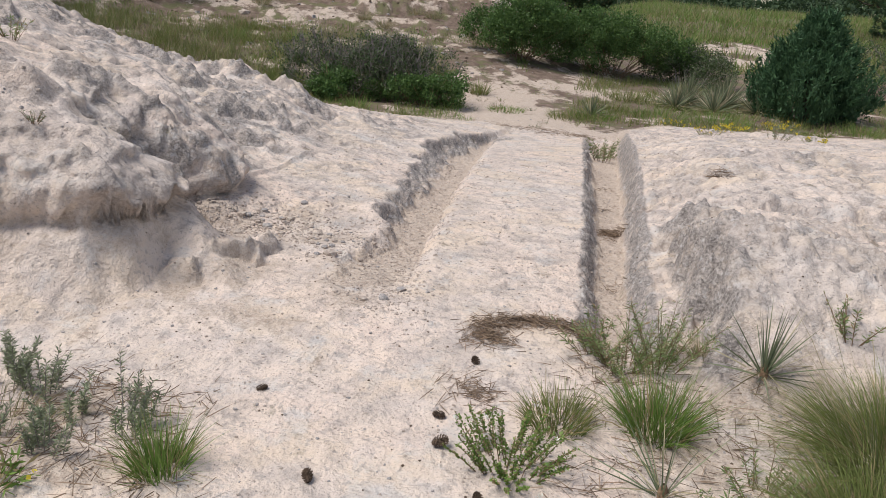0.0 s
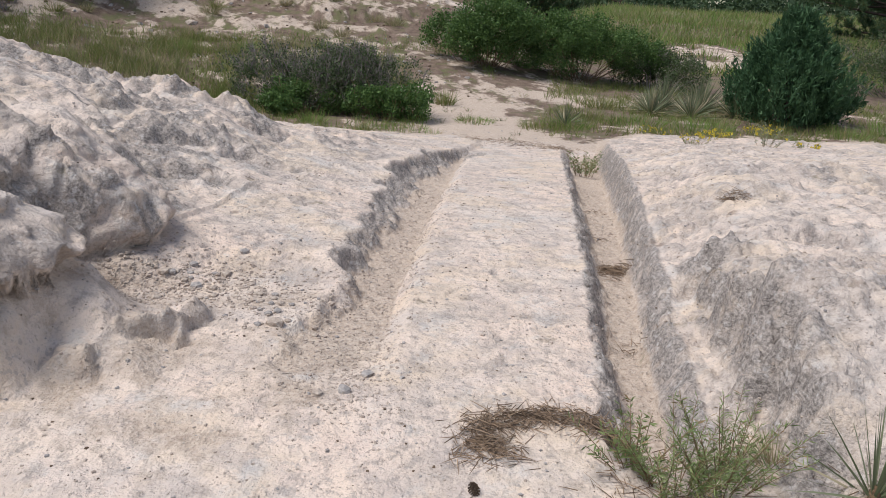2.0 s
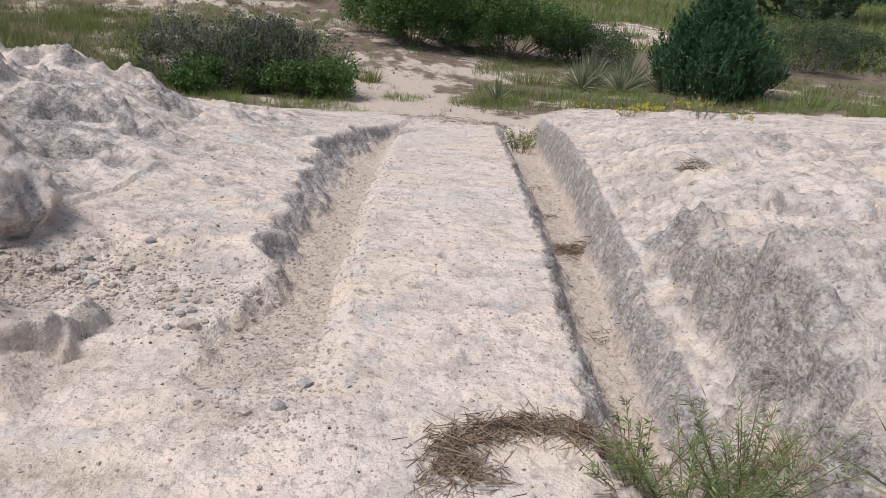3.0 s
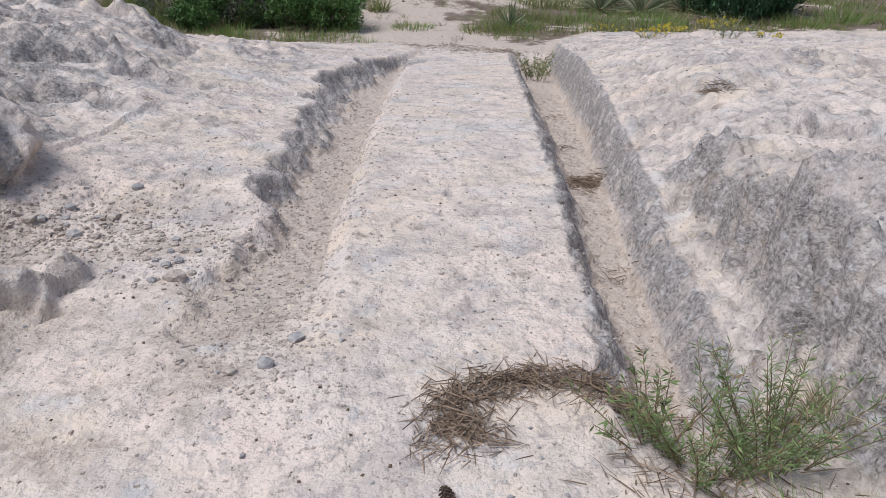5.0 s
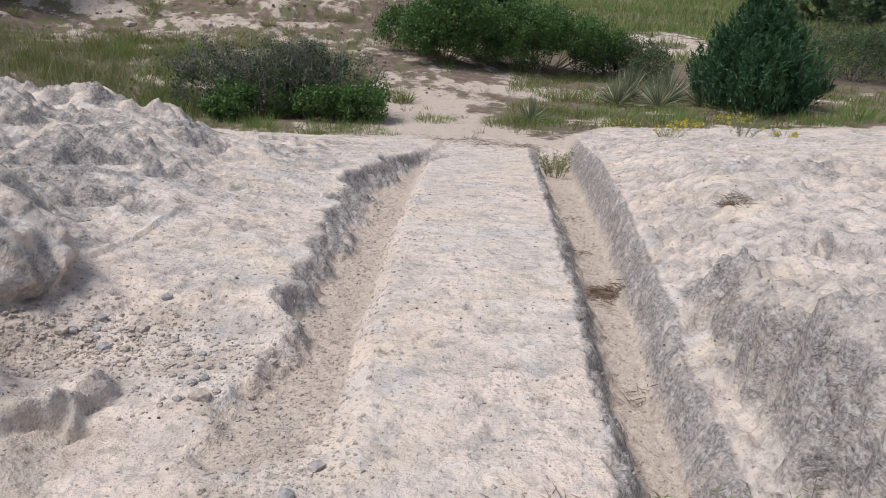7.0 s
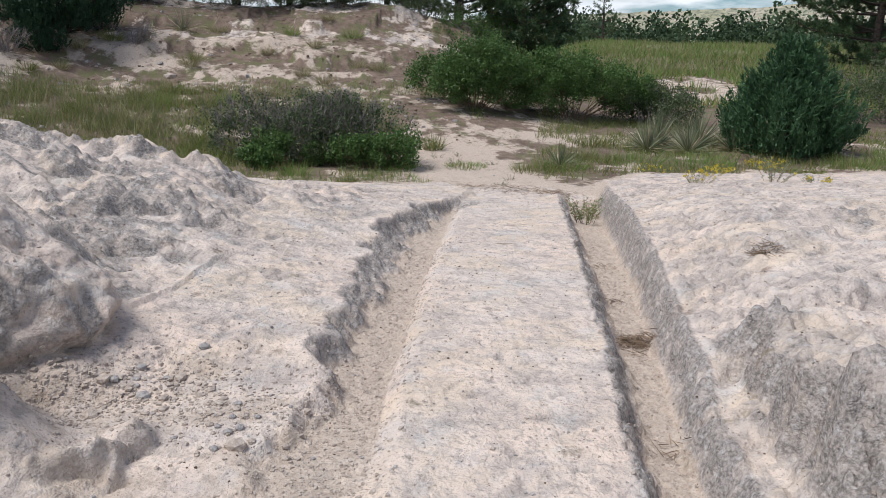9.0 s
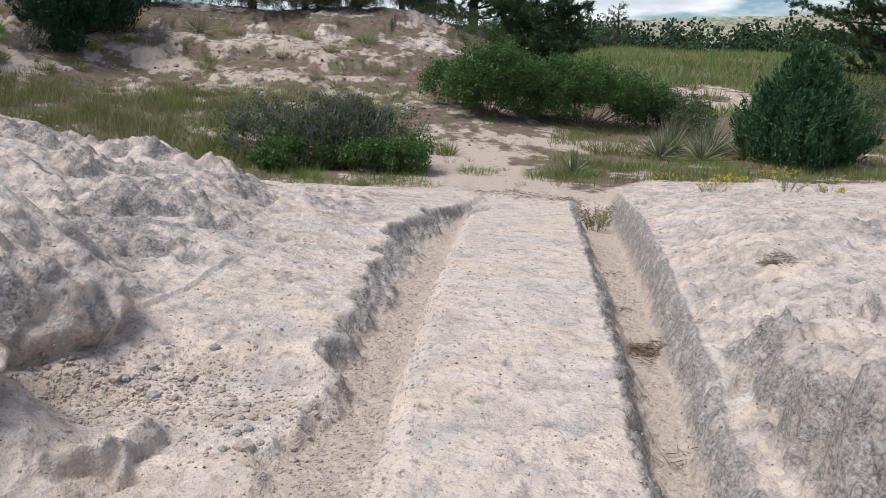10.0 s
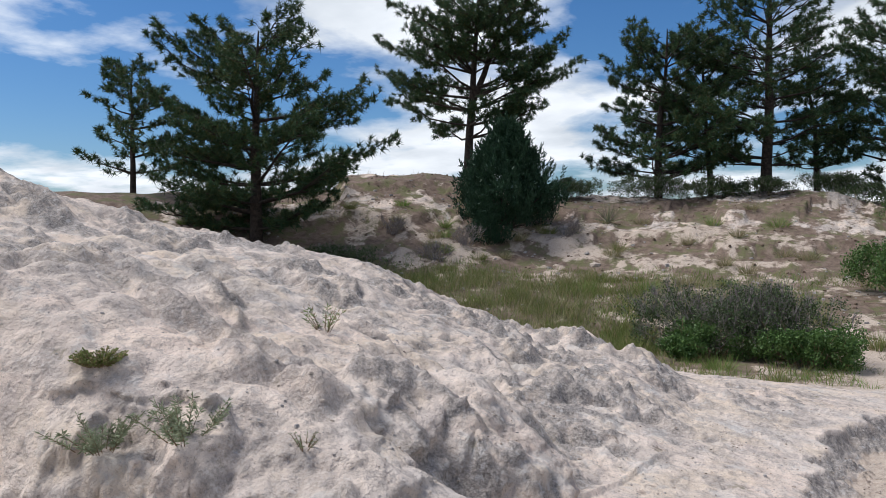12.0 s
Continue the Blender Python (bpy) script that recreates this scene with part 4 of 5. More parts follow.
def forest_band(name, dist0, dist1, az0, az1, count, h, seed, label):
    """A wood too far to count: crowns of leaf clumps on short trunks."""
    rng = np.random.default_rng(seed)
    quads = []
    for k in range(count):
        a, d = radians(rng.uniform(az0, az1)), rng.uniform(dist0, dist1)
        x, y = math.sin(a) * d, math.cos(a) * d
        z, top = ground(x, y), h * rng.uniform(.55, 1.15)
        n = 70
        u = rng.uniform(0.05, 1, n)
        ang = rng.uniform(0, 6.283, n)
        rr = top * .34 * np.sqrt(1 - u ** 1.6) * rng.uniform(.4, 1, n) + .1
        c = np.stack([x + np.cos(ang) * rr, y + np.sin(ang) * rr, z + u * top], -1)
        quads.append(leaf_cloud(rng, c, 3, top * .04, top * .07, top * .055, .3))
    ob = new(name, quilt(name, np.concatenate(quads), FOREST))
    return tagged(ob, label, "woodland", kind="stuff")


forest_band("far_woods", 105, 190, 12, 62, 800, 8.6, 5, "dark green line of far pines and cottonwoods below the hills")

# ---------------------------------------------------------------- the hill: pines, junipers, shrubs
def polar(az, d):
    """Ground place at an azimuth and distance from the middle of the path's end."""
    return -.2 + math.sin(radians(az)) * d, 1.36 + math.cos(radians(az)) * d


PINE = "tall dark green ponderosa pine with open layered limbs on the hill"
pine("pine_tree", *polar(-40, 20), 5.7, 3.2, "broad bushy ponderosa pine with a short thick trunk", 11, first=.08, whorls=12, trunk=.030, dense=2.0, bushy=.8)
pine("pine_tree", *polar(-48.4, 24), 4.2, 1.6, "small thin pine on the rock crest", 12, first=.2, whorls=8, trunk=.02)
pine("pine_tree", *polar(-24.0, 26), 7.6, 3.6, "tall leaning forked pine with sparse open limbs", 13, lean=(.02, 0), first=.22, whorls=13, trunk=.021, fork=True, dense=1.8)
pine("pine_tree", *polar(-9.9, 25), 5.6, 2.7, PINE, 14, first=.12, whorls=13, trunk=.024, lean=(.03, 0), dense=1.2, bushy=.2)
pine("pine_tree", *polar(-6.2, 25.5), 5.6, 1.9, PINE, 15, first=.25, whorls=12, trunk=.017, lean=(-.05, 0), dense=1.1)
pine("pine_tree", *polar(-2.6, 25), 7.8, 2.6, PINE, 16, first=.12, whorls=18, trunk=.022, dense=1.25, bushy=.2)
pine("pine_tree", *polar(0.6, 27), 4.8, 1.6, PINE, 17, first=.25, whorls=10, trunk=.022, dense=1.5)
pine("pine_tree", *polar(5.8, 27), 7.4, 2.8, PINE, 18, first=.06, whorls=15, trunk=.022, dense=1.2)
pine("pine_tree", *polar(10.3, 23), 3.3, 1.6, "young pine with upright shoots behind the green bushes", 19, first=.03, whorls=12, trunk=.018, bushy=1.0, dense=1.8)
pine("pine_tree", *polar(16.0, 75), 6.0, 2.2, "lone far pine at the meadow's edge", 20, first=.15, whorls=9, trunk=.03, per_tuft=10)
pine("pine_tree", *polar(33.5, 34), 7.5, 3.4, "big spreading pine at the meadow's edge", 22, first=.02, whorls=14, trunk=.022, dense=1.5, bushy=1.0)
juniper("juniper", *polar(-21.1, 21), 1.55, 2.9, "dense dark green juniper on the hill's slope", 31, JUNIPER, 1300)
juniper("juniper", *polar(-24.5 + 2, 20.0), .6, 1.2, "small dark juniper beside the larger one", 32, JUNIPER, 360)
juniper("juniper", 7.15, 14.6, 1.15, 2.0, "rounded blue-green juniper bush beside the trail", 33, JUNIPER_B, 1300)
shrub("shrub", -1.62, 14.1, 1.25, .95, 1.05, "grey-twigged shrub with dull leaves on sandy soil", 41, LEAF_DULL, 430, 30, .045, 60, TWIG, 2600, low=.08, lobes=8)
shrub("shrub", -.42, 13.9, 1.2, .9, .98, "grey-twigged shrub with dull leaves beside the trail", 48, LEAF_DULL, 400, 30, .045, 60, TWIG, 2400, low=.08, lobes=8)
shrub("shrub", -1.5, 13.3, .75, .45, .55, "low leafy green bush at the foot of a grey shrub", 49, LEAF, 260, 34, .05, 24, TWIG_BROWN, 40, low=.08, lobes=6)
shrub("shrub", -.1, 13.2, .85, .5, .6, "low leafy green bush at the foot of a grey shrub", 50, LEAF, 300, 34, .05, 24, TWIG_BROWN, 40, low=.08, lobes=6)
shrub("shrub", 1.9, 18.4, 1.7, 1.1, 1.35, "leafy bright green bush behind the trail", 42, LEAF, 800, 40, .06, 40, TWIG_BROWN, 90, lobes=8)
shrub("shrub", 4.2, 18.9, 1.9, 1.2, 1.45, "leafy bright green bush behind the trail", 43, LEAF, 850, 40, .06, 40, TWIG_BROWN, 90, lobes=9)
shrub("shrub", 6.0, 18.6, 1.1, .9, 1.0, "leafy green bush with bare twigs", 44, LEAF_DULL, 420, 34, .05, 30, TWIG, 160)


# ---------------------------------------------------------------- plants by the trail
YUC = "rosette of stiff narrow grey-green yucca blades on sandy soil"
for k, (x, y, L, n) in enumerate(((4.75, 14.9, .62, 150), (5.45, 14.7, .62, 150), (5.9, 15.4, .75, 170), (5.2, 15.6, .7, 150), (6.4, 15.0, .6, 130), (2.75, 13.2, .42, 90))):
    yucca("yucca", x, y, L, n, YUC, 200 + k, dry=80, width=.016)
yucca("yucca", *polar(-25.0, 11.8), .6, 70, "dry pale yucca rosette on the slope behind the rock", 210, dry=40)
yucca("yucca", *polar(-13.5, 21.5), .6, 70, "dry pale yucca rosette on the hill", 211, dry=40)
TUFT = "tuft of green bunchgrass on pale sandy ground"
for k, (x, y, h, sp, n) in enumerate(((2.3, 12.9, .22, .35, 420), (2.75, 13.1, .26, .4, 420), (1.25, 13.2, .14, .32, 420), (.85, 14.9, .40, .16, 260), (.3, 13.2, .35, .15, 200),
                                     (-1.3, 12.5, .28, .18, 200), (3.3, 14.1, .3, .3, 300), (4.1, 13.6, .3, .5, 400), (5.1, 13.3, .32, .5, 400), (3.9, 15.5, .35, .3, 300),
                                     (8.6, 13.6, .45, .4, 350), (9.3, 12.8, .4, .4, 300), (-.5, 11.9, .18, .15, 120), (7.6, 13.2, .3, .4, 300))):
    grass_clump("grass_tuft", x, y, h, sp, n, GRASS if k % 3 else GRASS_OLIVE, TUFT, 230 + k, width=.008, group="grass tufts by the trail")
for k, (x, y, n) in enumerate(((3.82, 10.4, 16), (4.5, 11.7, 40), (4.75, 12.1, 34), (6.0, 13.2, 44), (5.4, 10.5, 26), (4.0, 12.5, 24), (5.6, 11.9, 24), (6.35, 13.5, 30), (5.2, 12.4, 22))):
    weed("yellow_wildflower", x, y, .13, 26, "low mat of small yellow flowers on pale rock", 260 + k, BROOM, .03, 10, .14, 1.0, group="yellow wildflowers", flowers=YELLOW, flower_count=n * 2 // 3, flower_size=.027, category="wildflower")
weed("mat_plant", 6.3, 12.3, .06, 200, "flat pale yellow-green cushion mat beside the juniper", 274, GRASS_OLIVE, .025, 14, .38, 1.0, narrow=.25)
weed("grey_weed", 5.05, 10.9, .36, 16, "pale grey-green branching weed on the rock's edge", 275, SAGE, .04, 26, .12, .8)
weed("rut_weed", 2.22, 9.5, .30, 18, "yellowish green weed growing in the rut", 276, BROOM, .04, 30, .12, .5)
weed("rut_weed", 2.36, 10.1, .26, 16, "yellowish green weed growing in the rut", 277, BROOM, .04, 30, .12, .5)

# plants close to the path's start
grass_clump("grass_clump", 1.86, 2.38, .46, .26, 3000, GRASS_OLIVE, "large drooping clump of olive green bunchgrass", 301, .9, .004, .7, seedheads=30)
grass_clump("grass_clump", 1.52, 1.95, .36, .22, 1600, GRASS_OLIVE, "large drooping clump of olive green bunchgrass", 302, .9, .004, .7)
grass_clump("grass_clump", .96, 2.55, .30, .12, 620, GRASS, "upright clump of bright green grass", 303, .55, .005, .45)
grass_clump("grass_clump", .56, 2.55, .21, .11, 480, GRASS_OLIVE, "small clump of green grass with straw tips", 304, .6, .0045, .5)
grass_clump("grass_clump", -.84, 2.12, .24, .08, 420, GRASS, "small upright clump of bright green grass", 305, .5, .0045, .4)
grass_clump("grass_tuft", 1.32, 3.1, .17, .05, 260, GRASS_DRY, "small tuft of dry grass against the rock", 306, .9, .003, .3)
yucca("yucca", 1.46, 2.80, .30, 46, "small yucca with stiff grey-green blades on sand", 311, width=.008, dry=10)
yucca("yucca", .86, 2.12, .33, 26, "thin young yucca with long narrow blades", 312, width=.006, dry=8)
weed("flowering_weed", .34, 2.25, .19, 60, "low leafy grey-green herb with white flowers", 321, GRASS, .013, 80, .13, .9, narrow=.25, flowers=WHITE, flower_count=7, flower_size=.014)
weed("broomweed", .94, 3.03, .26, 30, "bushy green broomweed at the mouth of the rut", 322, BROOM, .032, 70, .10, .8, narrow=.055)
weed("broomweed", 1.08, 3.0, .28, 26, "bushy green broomweed at the mouth of the rut", 323, BROOM, .032, 70, .08, .6, narrow=.055)
weed("broomweed", .82, 3.10, .22, 16, "bushy green broomweed at the mouth of the rut", 324, BROOM, .03, 30, .06, .9)
weed("broomweed", 1.90, 2.98, .20, 12, "pale green broomweed on the rock", 325, BROOM, .028, 26, .05, .5)
weed("broomweed", 1.22, 2.15, .17, 18, "pale green broomweed on the sand", 326, BROOM, .028, 26, .08, .6)
weed("broomweed", 1.0, 1.95, .12, 16, "pale green broomweed on the sand", 327, BROOM, .028, 26, .08, .6)
for k, (x, y, h, n) in enumerate(((-1.62, 2.62, .22, 14), (-1.45, 2.55, .20, 10), (-1.08, 2.38, .22, 9), (-.98, 2.33, .17, 6), (-1.3, 2.4, .16, 8), (-1.5, 2.2, .18, 14), (-1.25, 2.15, .14, 10))):
    weed("wormwood", x, y, h, n, "slender grey-green wormwood stems on bare soil", 330 + k, SAGE, .024, 95, .08, .35, stem=TWIG)
weed("dandelion_weed", -1.32, 1.98, .10, 20, "low green herb with a yellow flower", 340, GRASS, .05, 8, .05, 1.2, flowers=YELLOW, flower_count=3, flower_size=.02)
grass_clump("dry_grass_clump", -1.55, 2.3, .20, .25, 260, GRASS_DRY, "thin dry straw-coloured grass on bare soil", 345, .9, .003, .5)

# plants on the mound
weed("cushion_plant", -2.94, 3.58, .075, 150, "round yellow-green cushion plant on the rock", 351, GRASS_OLIVE, .012, 24, .05, 1.3, group="rock plants", narrow=.3)
weed("sagebrush", -2.40, 3.52, .17, 30, "small grey-green sagebrush on the rock", 352, SAGE, .026, 70, .07, 1.0)
weed("sagebrush", -2.72, 3.40, .15, 30, "small grey-green sagebrush on the rock", 353, SAGE, .026, 70, .10, 1.0)
weed("sagebrush", -2.02, 3.78, .07, 12, "tiny grey-green sagebrush on the rock", 354, SAGE, .014, 22, .03, 1.0)
weed("rock_weed", -2.73, 4.95, .16, 14, "thin green weed in a hollow of the rock", 355, BROOM, .03, 18, .06, .8)
shrub("shrub", *polar(-37, 13.5), 1.6, 1.0, 1.25, "grey-twigged low shrub behind the rock crest", 361, LEAF_DULL, 420, 30, .035, 30, TWIG, 900)
shrub("shrub", *polar(-32, 14.0), 1.2, .9, .85, "grey-twigged low shrub behind the rock crest", 362, LEAF_DULL, 260, 30, .035, 30, TWIG, 500)
shrub("shrub", *polar(-44, 14), 1.5, .9, 1.35, "low green shrub behind the rock crest", 363, LEAF, 260, 30, .04, 30, TWIG_BROWN, 100)
for k, (az, d, rx, h, mat) in enumerate(((-10.5, 23.6, 1.6, .8, LEAF_DULL), (-7.0, 24.0, 1.5, .7, LEAF_DULL), (-3.0, 23.6, 1.3, .55, LEAF_DULL), (1.0, 24.5, 1.4, .6, LEAF_DULL), (4.0, 24.0, 1.2, .6, LEAF_DULL),
                                     (8.0, 23.0, 1.6, .9, LEAF), (-16, 24.0, 1.0, .6, LEAF_DULL), (-33, 18, 1.5, .7, LEAF_DULL), (-41, 17.5, 2.2, .8, LEAF_DULL), (-47, 18.5, 1.8, .9, LEAF_DULL))):
    shrub("shrub", *polar(az, d), rx, .8, h, "dark low shrub under the pines on the hill", 380 + k, mat, 260, 26, .055, 14, TWIG, 200, group="shrubs under the pines", lobes=6)
shrub("shrub", *polar(35, 21), 2.2, 1.3, 1.3, "dull green shrub thicket beside the meadow", 364, LEAF_DULL, 600, 34, .05, 30, TWIG, 300)

# fallen cones, needles and stones
for k, (x, y, L, turn) in enumerate(((.25, 3.0, .05, 20), (.07, 2.54, .048, 70), (.07, 2.33, .06, 120), (-.34, 2.09, .05, 200), (-.60, 2.66, .045, 300), (.22, 2.08, .045, 15))):
    pine_cone(x, y, L, turn, 400 + k)


def needle_mat(name, spots, count, label, seed, size=.09):
    """Fallen needles and twigs heaped on the ground along a bowed line of soft spots."""
    rng = np.random.default_rng(seed)
    ob = thing(name, spots[0][0], spots[0][1], label, "plant litter", "plant litter")
    z0 = ob.location.z
    pick = rng.integers(0, len(spots), count)
    c = np.array([s[:2] for s in spots])[pick] + rng.normal(size=(count, 2)) * np.array([s[2] for s in spots])[pick][:, None]
    z = land(c[:, 0], c[:, 1])[0] - z0 + rng.uniform(0.002, .015, count)
    base = np.column_stack([c - np.array(spots[0][:2]), z])
    a = rng.uniform(0, 6.283, count)
    lean = np.stack([np.cos(a), np.sin(a), rng.normal(size=count) * .16], -1)
    left, right = blades(rng, base, lean, size * rng.uniform(.5, 1.3, count), .0035, .05, 3, 6)
    tagged(under("needle_heap", strip_mesh("needle_heap", left, right, LITTER), ob), kind="stuff")
    return ob


needle_mat("needle_litter", [(.27, 3.20, .05), (.31, 3.28, .05), (.35, 3.33, .04), (.42, 3.37, .035), (.50, 3.39, .03), (.58, 3.39, .03), (.66, 3.38, .035), (.73, 3.34, .04), (.79, 3.28, .04), (.36, 3.18, .045)], 1350, "arched heap of dry brown pine needles on the rock strip", 420, .075)
needle_mat("needle_litter", [(.27, 2.68, .05), (.2, 2.75, .06), (.75, 2.95, .08), (.95, 2.85, .08)], 300, "scattered brown needles on sand", 421)
needle_mat("needle_litter", [(.6 + .13 * k, 2.1 + .11 * ((k * 5) % 8), .12) for k in range(8)], 620, "thin scatter of dry stalks and needles between the grass clumps", 425, .11)
needle_mat("needle_litter", [(-1.55 + .1 * k, 2.05 + .1 * ((k * 3) % 7), .11) for k in range(8)], 620, "thin scatter of dry stalks on the bare soil", 426, .11)
needle_mat("needle_litter", [(1.0 + .19 * k, 3.3 + k, .05) for k in range(5)], 160, "loose needles along the rut floor", 427, .06)
needle_mat("twig_litter", [(1.40, 5.5, .05), (1.47, 5.48, .06)], 420, "clump of brown twigs lying in the rut", 422)
needle_mat("twig_litter", [(2.29, 5.80, .035)], 130, "small bundle of dead twigs on the rock", 423, .11)
needle_mat("twig_litter", [(1.9, 11.2, .2), (1.4, 11.4, .25), (2.2, 11.0, .12)], 700, "dark litter of bark and needles across the trail", 424)

for k, (x, y, s) in enumerate(((-.56, 4.14, .045), (-.2, 3.55, .032), (-.30, 3.52, .024), (-1.02, 4.55, .035), (-.9, 4.7, .03), (-1.08, 4.75, .026), (-.75, 4.6, .022), (-.12, 3.7, .03), (-1.18, 4.4, .04), (-.85, 4.95, .03), (-1.2, 4.62, .03))):
    pebble("stone", x, y, s, "angular pale grey stone on gravelly sand", 440 + k, STONE_GREY if k % 2 else STONE)
rng = np.random.default_rng(449)
for k in range(46):
    t, w = rng.uniform(0, 1), rng.normal(size=2) * (.13, .10)
    x, y = -1.30 + .95 * t + w[0], 4.62 - .30 * t + .12 * math.sin(5 * t) + w[1]
    pebble("stone", x, y, rng.uniform(.011, .024), "small angular clod of buff rock among rubble", 900 + k, STONE if k % 3 else STONE_GREY, "rubble stones")
for k, (az, d, s) in enumerate(((-23, 12.2, .16), (-20, 13.5, .10), (-17, 17, .16), (-11, 15.5, .12), (-14.5, 19, .2), (-8, 18, .15))):
    pebble("rock", *polar(az, d), s * .8, "pale weathered rock on the hillside", 470 + k, STONE, "hillside rocks", .5, .5)


def ring_sector(az0, az1, d0, d1):
    def place(rng, n):
        a, d = np.radians(rng.uniform(az0, az1, n)), np.sqrt(rng.uniform(d0 ** 2, d1 ** 2, n))
        return np.stack([-.2 + np.sin(a) * d, 1.36 + np.cos(a) * d], -1)
    return place


def scatter_stones(name, count, seed, label, place, lo, hi, material):
    rng = np.random.default_rng(seed)
    xy = place(rng, count)
    z = land(xy[:, 0], xy[:, 1])[0]
    s = lo * (hi / lo) ** (rng.uniform(0, 1, count) ** 2.2)
    shape = np.array([(-1, -1, -1), (1, -1, -1), (1, 1, -1), (-1, 1, -1), (-.7, -.7, .8), (.7, -.7, .8), (.7, .7, .8), (-.7, .7, .8)]) * .8
    v = shape[None] * s[:, None, None] * rng.uniform(.5, 1.25, (count, 8, 3)) * np.array([1, .8, .55])
    a = rng.uniform(0, 6.283, count)[:, None]
    v = np.stack([v[..., 0] * np.cos(a) - v[..., 1] * np.sin(a), v[..., 0] * np.sin(a) + v[..., 1] * np.cos(a), v[..., 2]], -1)
    v = v + np.column_stack([xy, z + s * .12])[:, None, :]
    f = np.array([(0, 1, 5, 4), (1, 2, 6, 5), (2, 3, 7, 6), (3, 0, 4, 7), (4, 5, 6, 7)])
    faces = (np.arange(count)[:, None, None] * 8 + f[None]).reshape(-1, 4)
    ob = new(name, mesh_of(name, v.reshape(-1, 3).tolist(), faces.tolist(), material, True))
    return tagged(ob, label, "gravel", kind="stuff")


def spread_over(x0, x1, y0, y1):
    return lambda rng, n: np.stack([rng.uniform(x0, x1, n), rng.uniform(y0, y1, n)], -1)


def along(points, width):
    def place(rng, n):
        p = np.array(points)
        k = rng.integers(0, len(p) - 1, n)
        t = rng.uniform(0, 1, (n, 1))
        return p[k] + (p[k + 1] - p[k]) * t + rng.normal(size=(n, 2)) * width
    return place


scatter_stones("gravel", 2200, 501, "grit and small stones at the boulder's foot", along(((-1.45, 4.5), (-1.15, 4.5), (-.9, 4.7), (-.5, 4.35)), .16), .004, .017, STONE)
scatter_stones("gravel", 4200, 502, "grit lying in the shallow rut", along(((-.2, 3.4), (-.25, 4.0), (-.1, 4.8), (.1, 6.0), (.35, 7.6)), .14), .003, .014, STONE)
scatter_stones("gravel", 2200, 503, "grit lying in the deep rut", along(((.98, 3.2), (1.40, 5.5), (1.65, 6.8), (2.1, 9.2)), .06), .003, .012, STONE)
scatter_stones("gravel", 5000, 504, "grit scattered over the sand", spread_over(-1.6, 1.9, 1.9, 4.6), .002, .010, STONE)
scatter_stones("gravel", 3500, 505, "grit scattered over the rock", spread_over(-2.5, 4.5, 4.0, 10.5), .003, .016, STONE)
scatter_stones("dark_crumbs", 1300, 506, "dark crumbs of bark and lichen on the ground", spread_over(-1.8, 2.6, 1.9, 8), .0025, .009, CONE)
scatter_stones("gravel", 5000, 507, "grey grit scattered over the rock", spread_over(-3.5, 4.5, 2.0, 10.5), .003, .014, STONE_GREY)


scatter_stones("hillside_rubble", 1500, 508, "pale rubble strewn over the brown hillside", lambda rng, n: ring_sector(-46, 9, 15, 26)(rng, n), .012, .09, STONE_GREY)
scatter_stones("hillside_litter", 2600, 509, "dark bark and cone litter on the hillside", lambda rng, n: ring_sector(-46, 9, 14, 26)(rng, n), .012, .06, CONE)
scatter_stones("trail_grit", 450, 510, "grit and bark crumbs on the sandy trail", spread_over(-.6, 4.5, 10.8, 18), .006, .026, STONE_GREY)

# ---------------------------------------------------------------- grass of the slopes and the meadow
def sward(name, count, seed, label, place, h, width, material, keep):
    """Standing grass past counting; keep() thins it where the ground is bare."""
    rng = np.random.default_rng(seed)
    xy = place(rng, count)
    ok = keep(xy[:, 0], xy[:, 1], rng)
    xy = xy[ok]
    n = len(xy)
    base = np.column_stack([xy, land(xy[:, 0], xy[:, 1])[0] - .02])
    lean = rng.normal(size=(n, 3)) * [.35, .35, 0] + [0, 0, 1]
    left, right = blades(rng, base, lean, h * rng.uniform(.4, 1.2, n), width * rng.uniform(.6, 1.4, n), .4, 3)
    ob = new(name, strip_mesh(name, left, right, material))
    return tagged(ob, label, "grass", kind="stuff")


def off_trail(size, level, seed):
    def keep(x, y, rng):
        patch = fbm(x, y, size, 3, seed)
        trail = np.abs(x - (1.35 - .06 * np.clip(y - 12, 0, 50)) + .4 * fbm(x, y, 1.2, 2, 111)) < .9
        return (patch > level + rng.normal(size=len(x)) * .05) & ~(trail & (y < 19)) & (land(x, y)[4] < .3) & ((land(x, y)[2] < .5) | (np.hypot(x, y) < 20))
    return keep


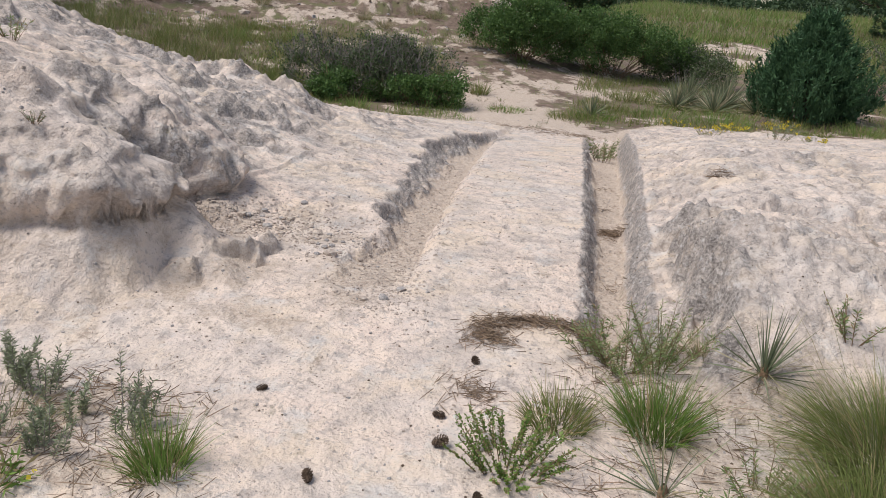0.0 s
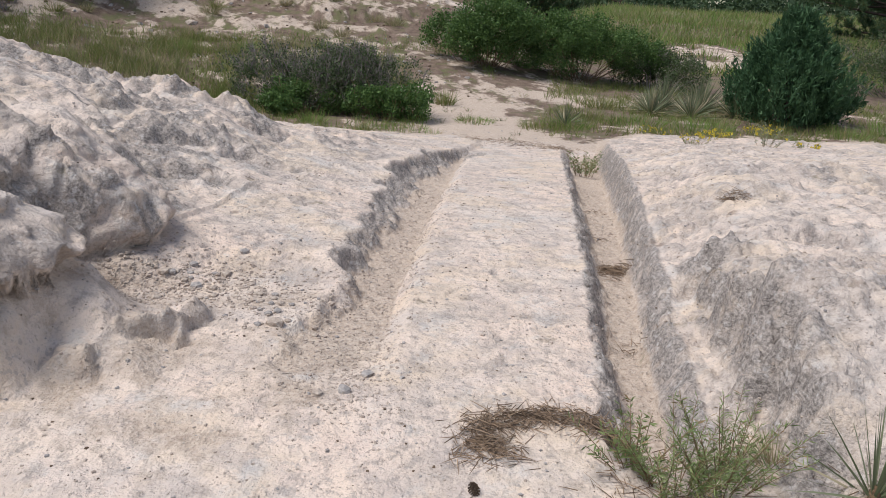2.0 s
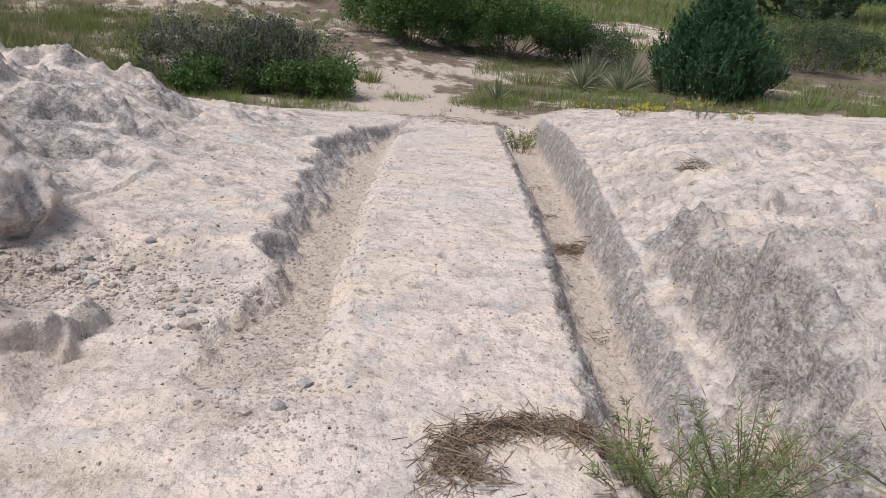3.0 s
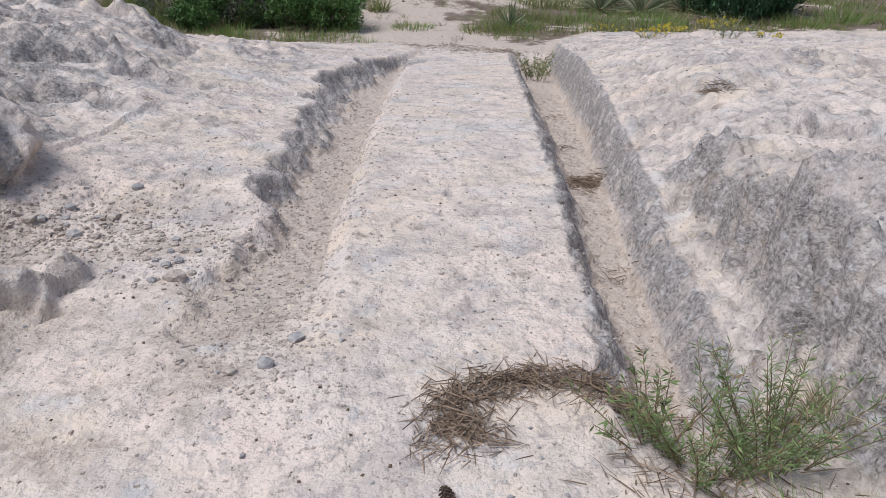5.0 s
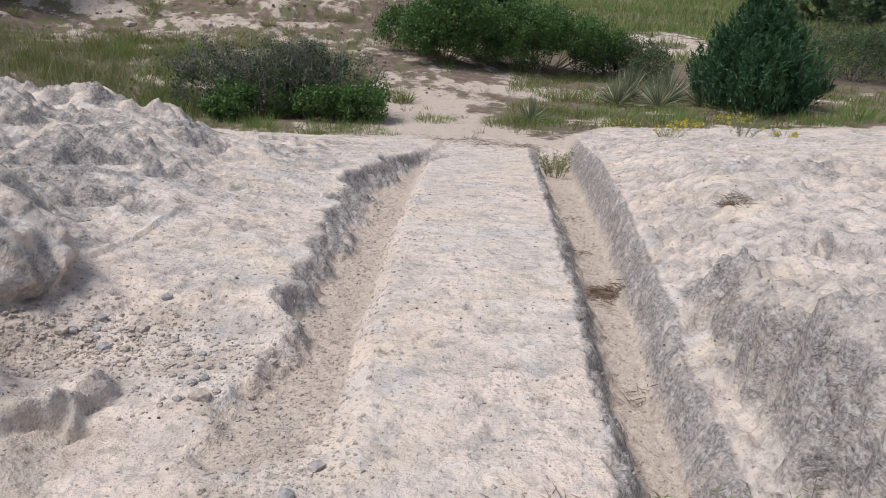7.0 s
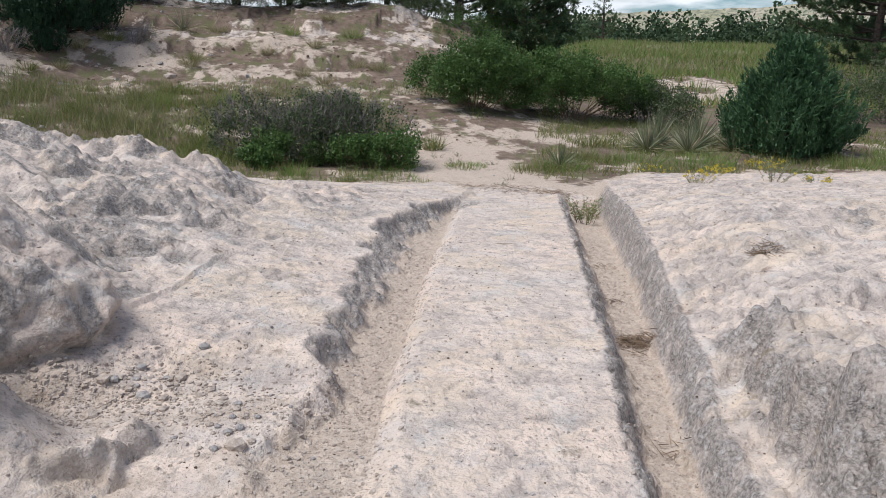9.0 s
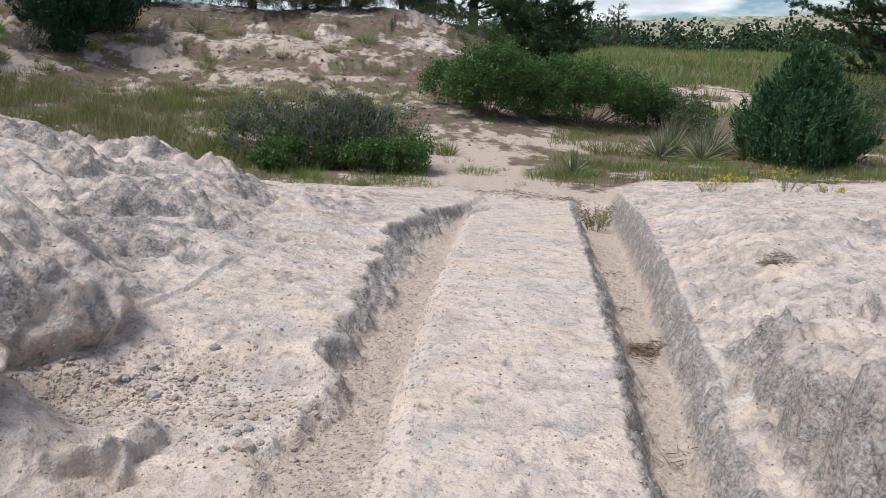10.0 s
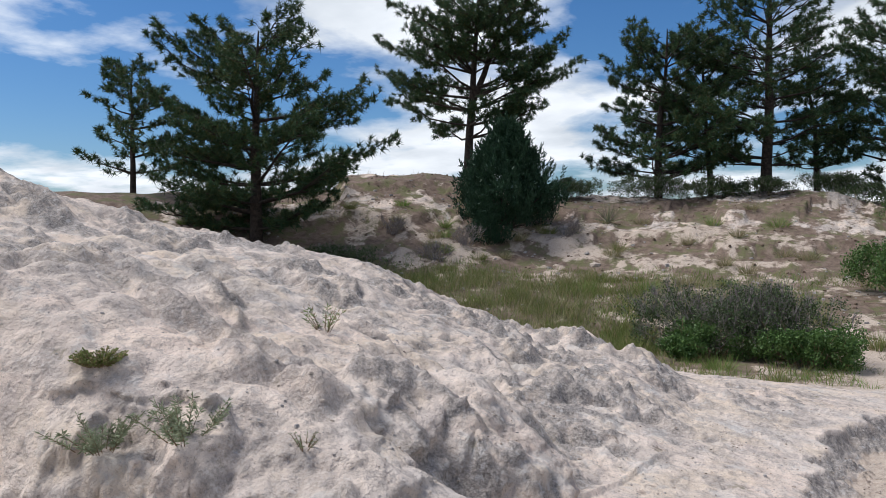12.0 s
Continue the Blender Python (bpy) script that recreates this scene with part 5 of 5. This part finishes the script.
sward("slope_grass", 60000, 608, "thick tall green grass behind the rock crest", ring_sector(-42, -10, 9.6, 18), .34, .011, GRASS_OLIVE, off_trail(1.1, .02, 79))
sward("slope_grass", 9000, 609, "straw seed heads over the slope grass", ring_sector(-40, -15, 9.6, 17), .5, .009, GRASS_DRY, off_trail(1.8, -.10, 79))
sward("slope_grass", 40000, 606, "patchy bright grass on the sandy slope", ring_sector(-48, 8, 10.2, 20), .17, .010, GRASS, off_trail(1.3, .0, 76))
sward("slope_grass", 50000, 601, "patchy green grass on the sandy slope", ring_sector(-48, 8, 10.2, 20), .19, .010, GRASS_OLIVE, off_trail(1.6, -.02, 71))
sward("slope_grass", 4000, 602, "patchy dry grass on the hill", ring_sector(-45, 8, 17, 25), .22, .016, GRASS_DRY, off_trail(2.2, .12, 72))
sward("trail_grass", 30000, 603, "green grass beside the trail", ring_sector(12, 45, 11.2, 19), .22, .012, GRASS_OLIVE, off_trail(1.0, .04, 73))
sward("meadow_grass", 40000, 607, "tall green meadow grass", ring_sector(10, 60, 19, 50), .42, .030, GRASS, off_trail(5, -.35, 78))
sward("meadow_grass", 36000, 604, "tall green meadow grass with pale seed heads", ring_sector(10, 60, 19, 50), .45, .030, GRASS_OLIVE, off_trail(5, -.35, 74))
sward("meadow_grass", 9000, 605, "pale seed heads over the meadow", ring_sector(10, 60, 19, 50), .60, .016, GRASS_DRY, off_trail(5, -.2, 75))
rng = np.random.default_rng(77)
for k in range(84):
    a, d = rng.uniform(-46, 6), rng.uniform(11.5, 22)
    x, y = polar(a, d)
    if land(np.array([x]), np.array([y]))[4][0] < .3 and abs(x - 1.2) > 1.0 and not (-3.8 < x < .6 and 12.7 < y < 15):
        grass_clump("bunchgrass", x, y, rng.uniform(.25, .45), rng.uniform(.10, .22), 170, (GRASS, GRASS_OLIVE, GRASS_DRY)[k % 3], "round tuft of bunchgrass on the sandy slope", 700 + k, .7, .010, .5, group="bunchgrass on the slope")

for k in range(26):
    x, y = rng.uniform(-.2, 3.6), rng.uniform(11.3, 17)
    weed("trail_weed", x, y, rng.uniform(.07, .14), 7, "small sparse weed on the sandy trail", 800 + k, (BROOM, GRASS_OLIVE, SAGE)[k % 3], .03, 9, .07, .9, group="weeds on the trail")
for k, (az, d, L) in enumerate(((-24.5, 19.5, .55), (-26.5, 18.5, .45), (-16.5, 20.5, .4), (-30, 20, .5))):
    ob = shrub("dead_shrub", *polar(az, d), L, L * .7, L * .8, "dead grey leafless shrub on the hillside", 840 + k, GRASS_DRY, 40, 5, .03, 40, TWIG, 420, group="dead shrubs")
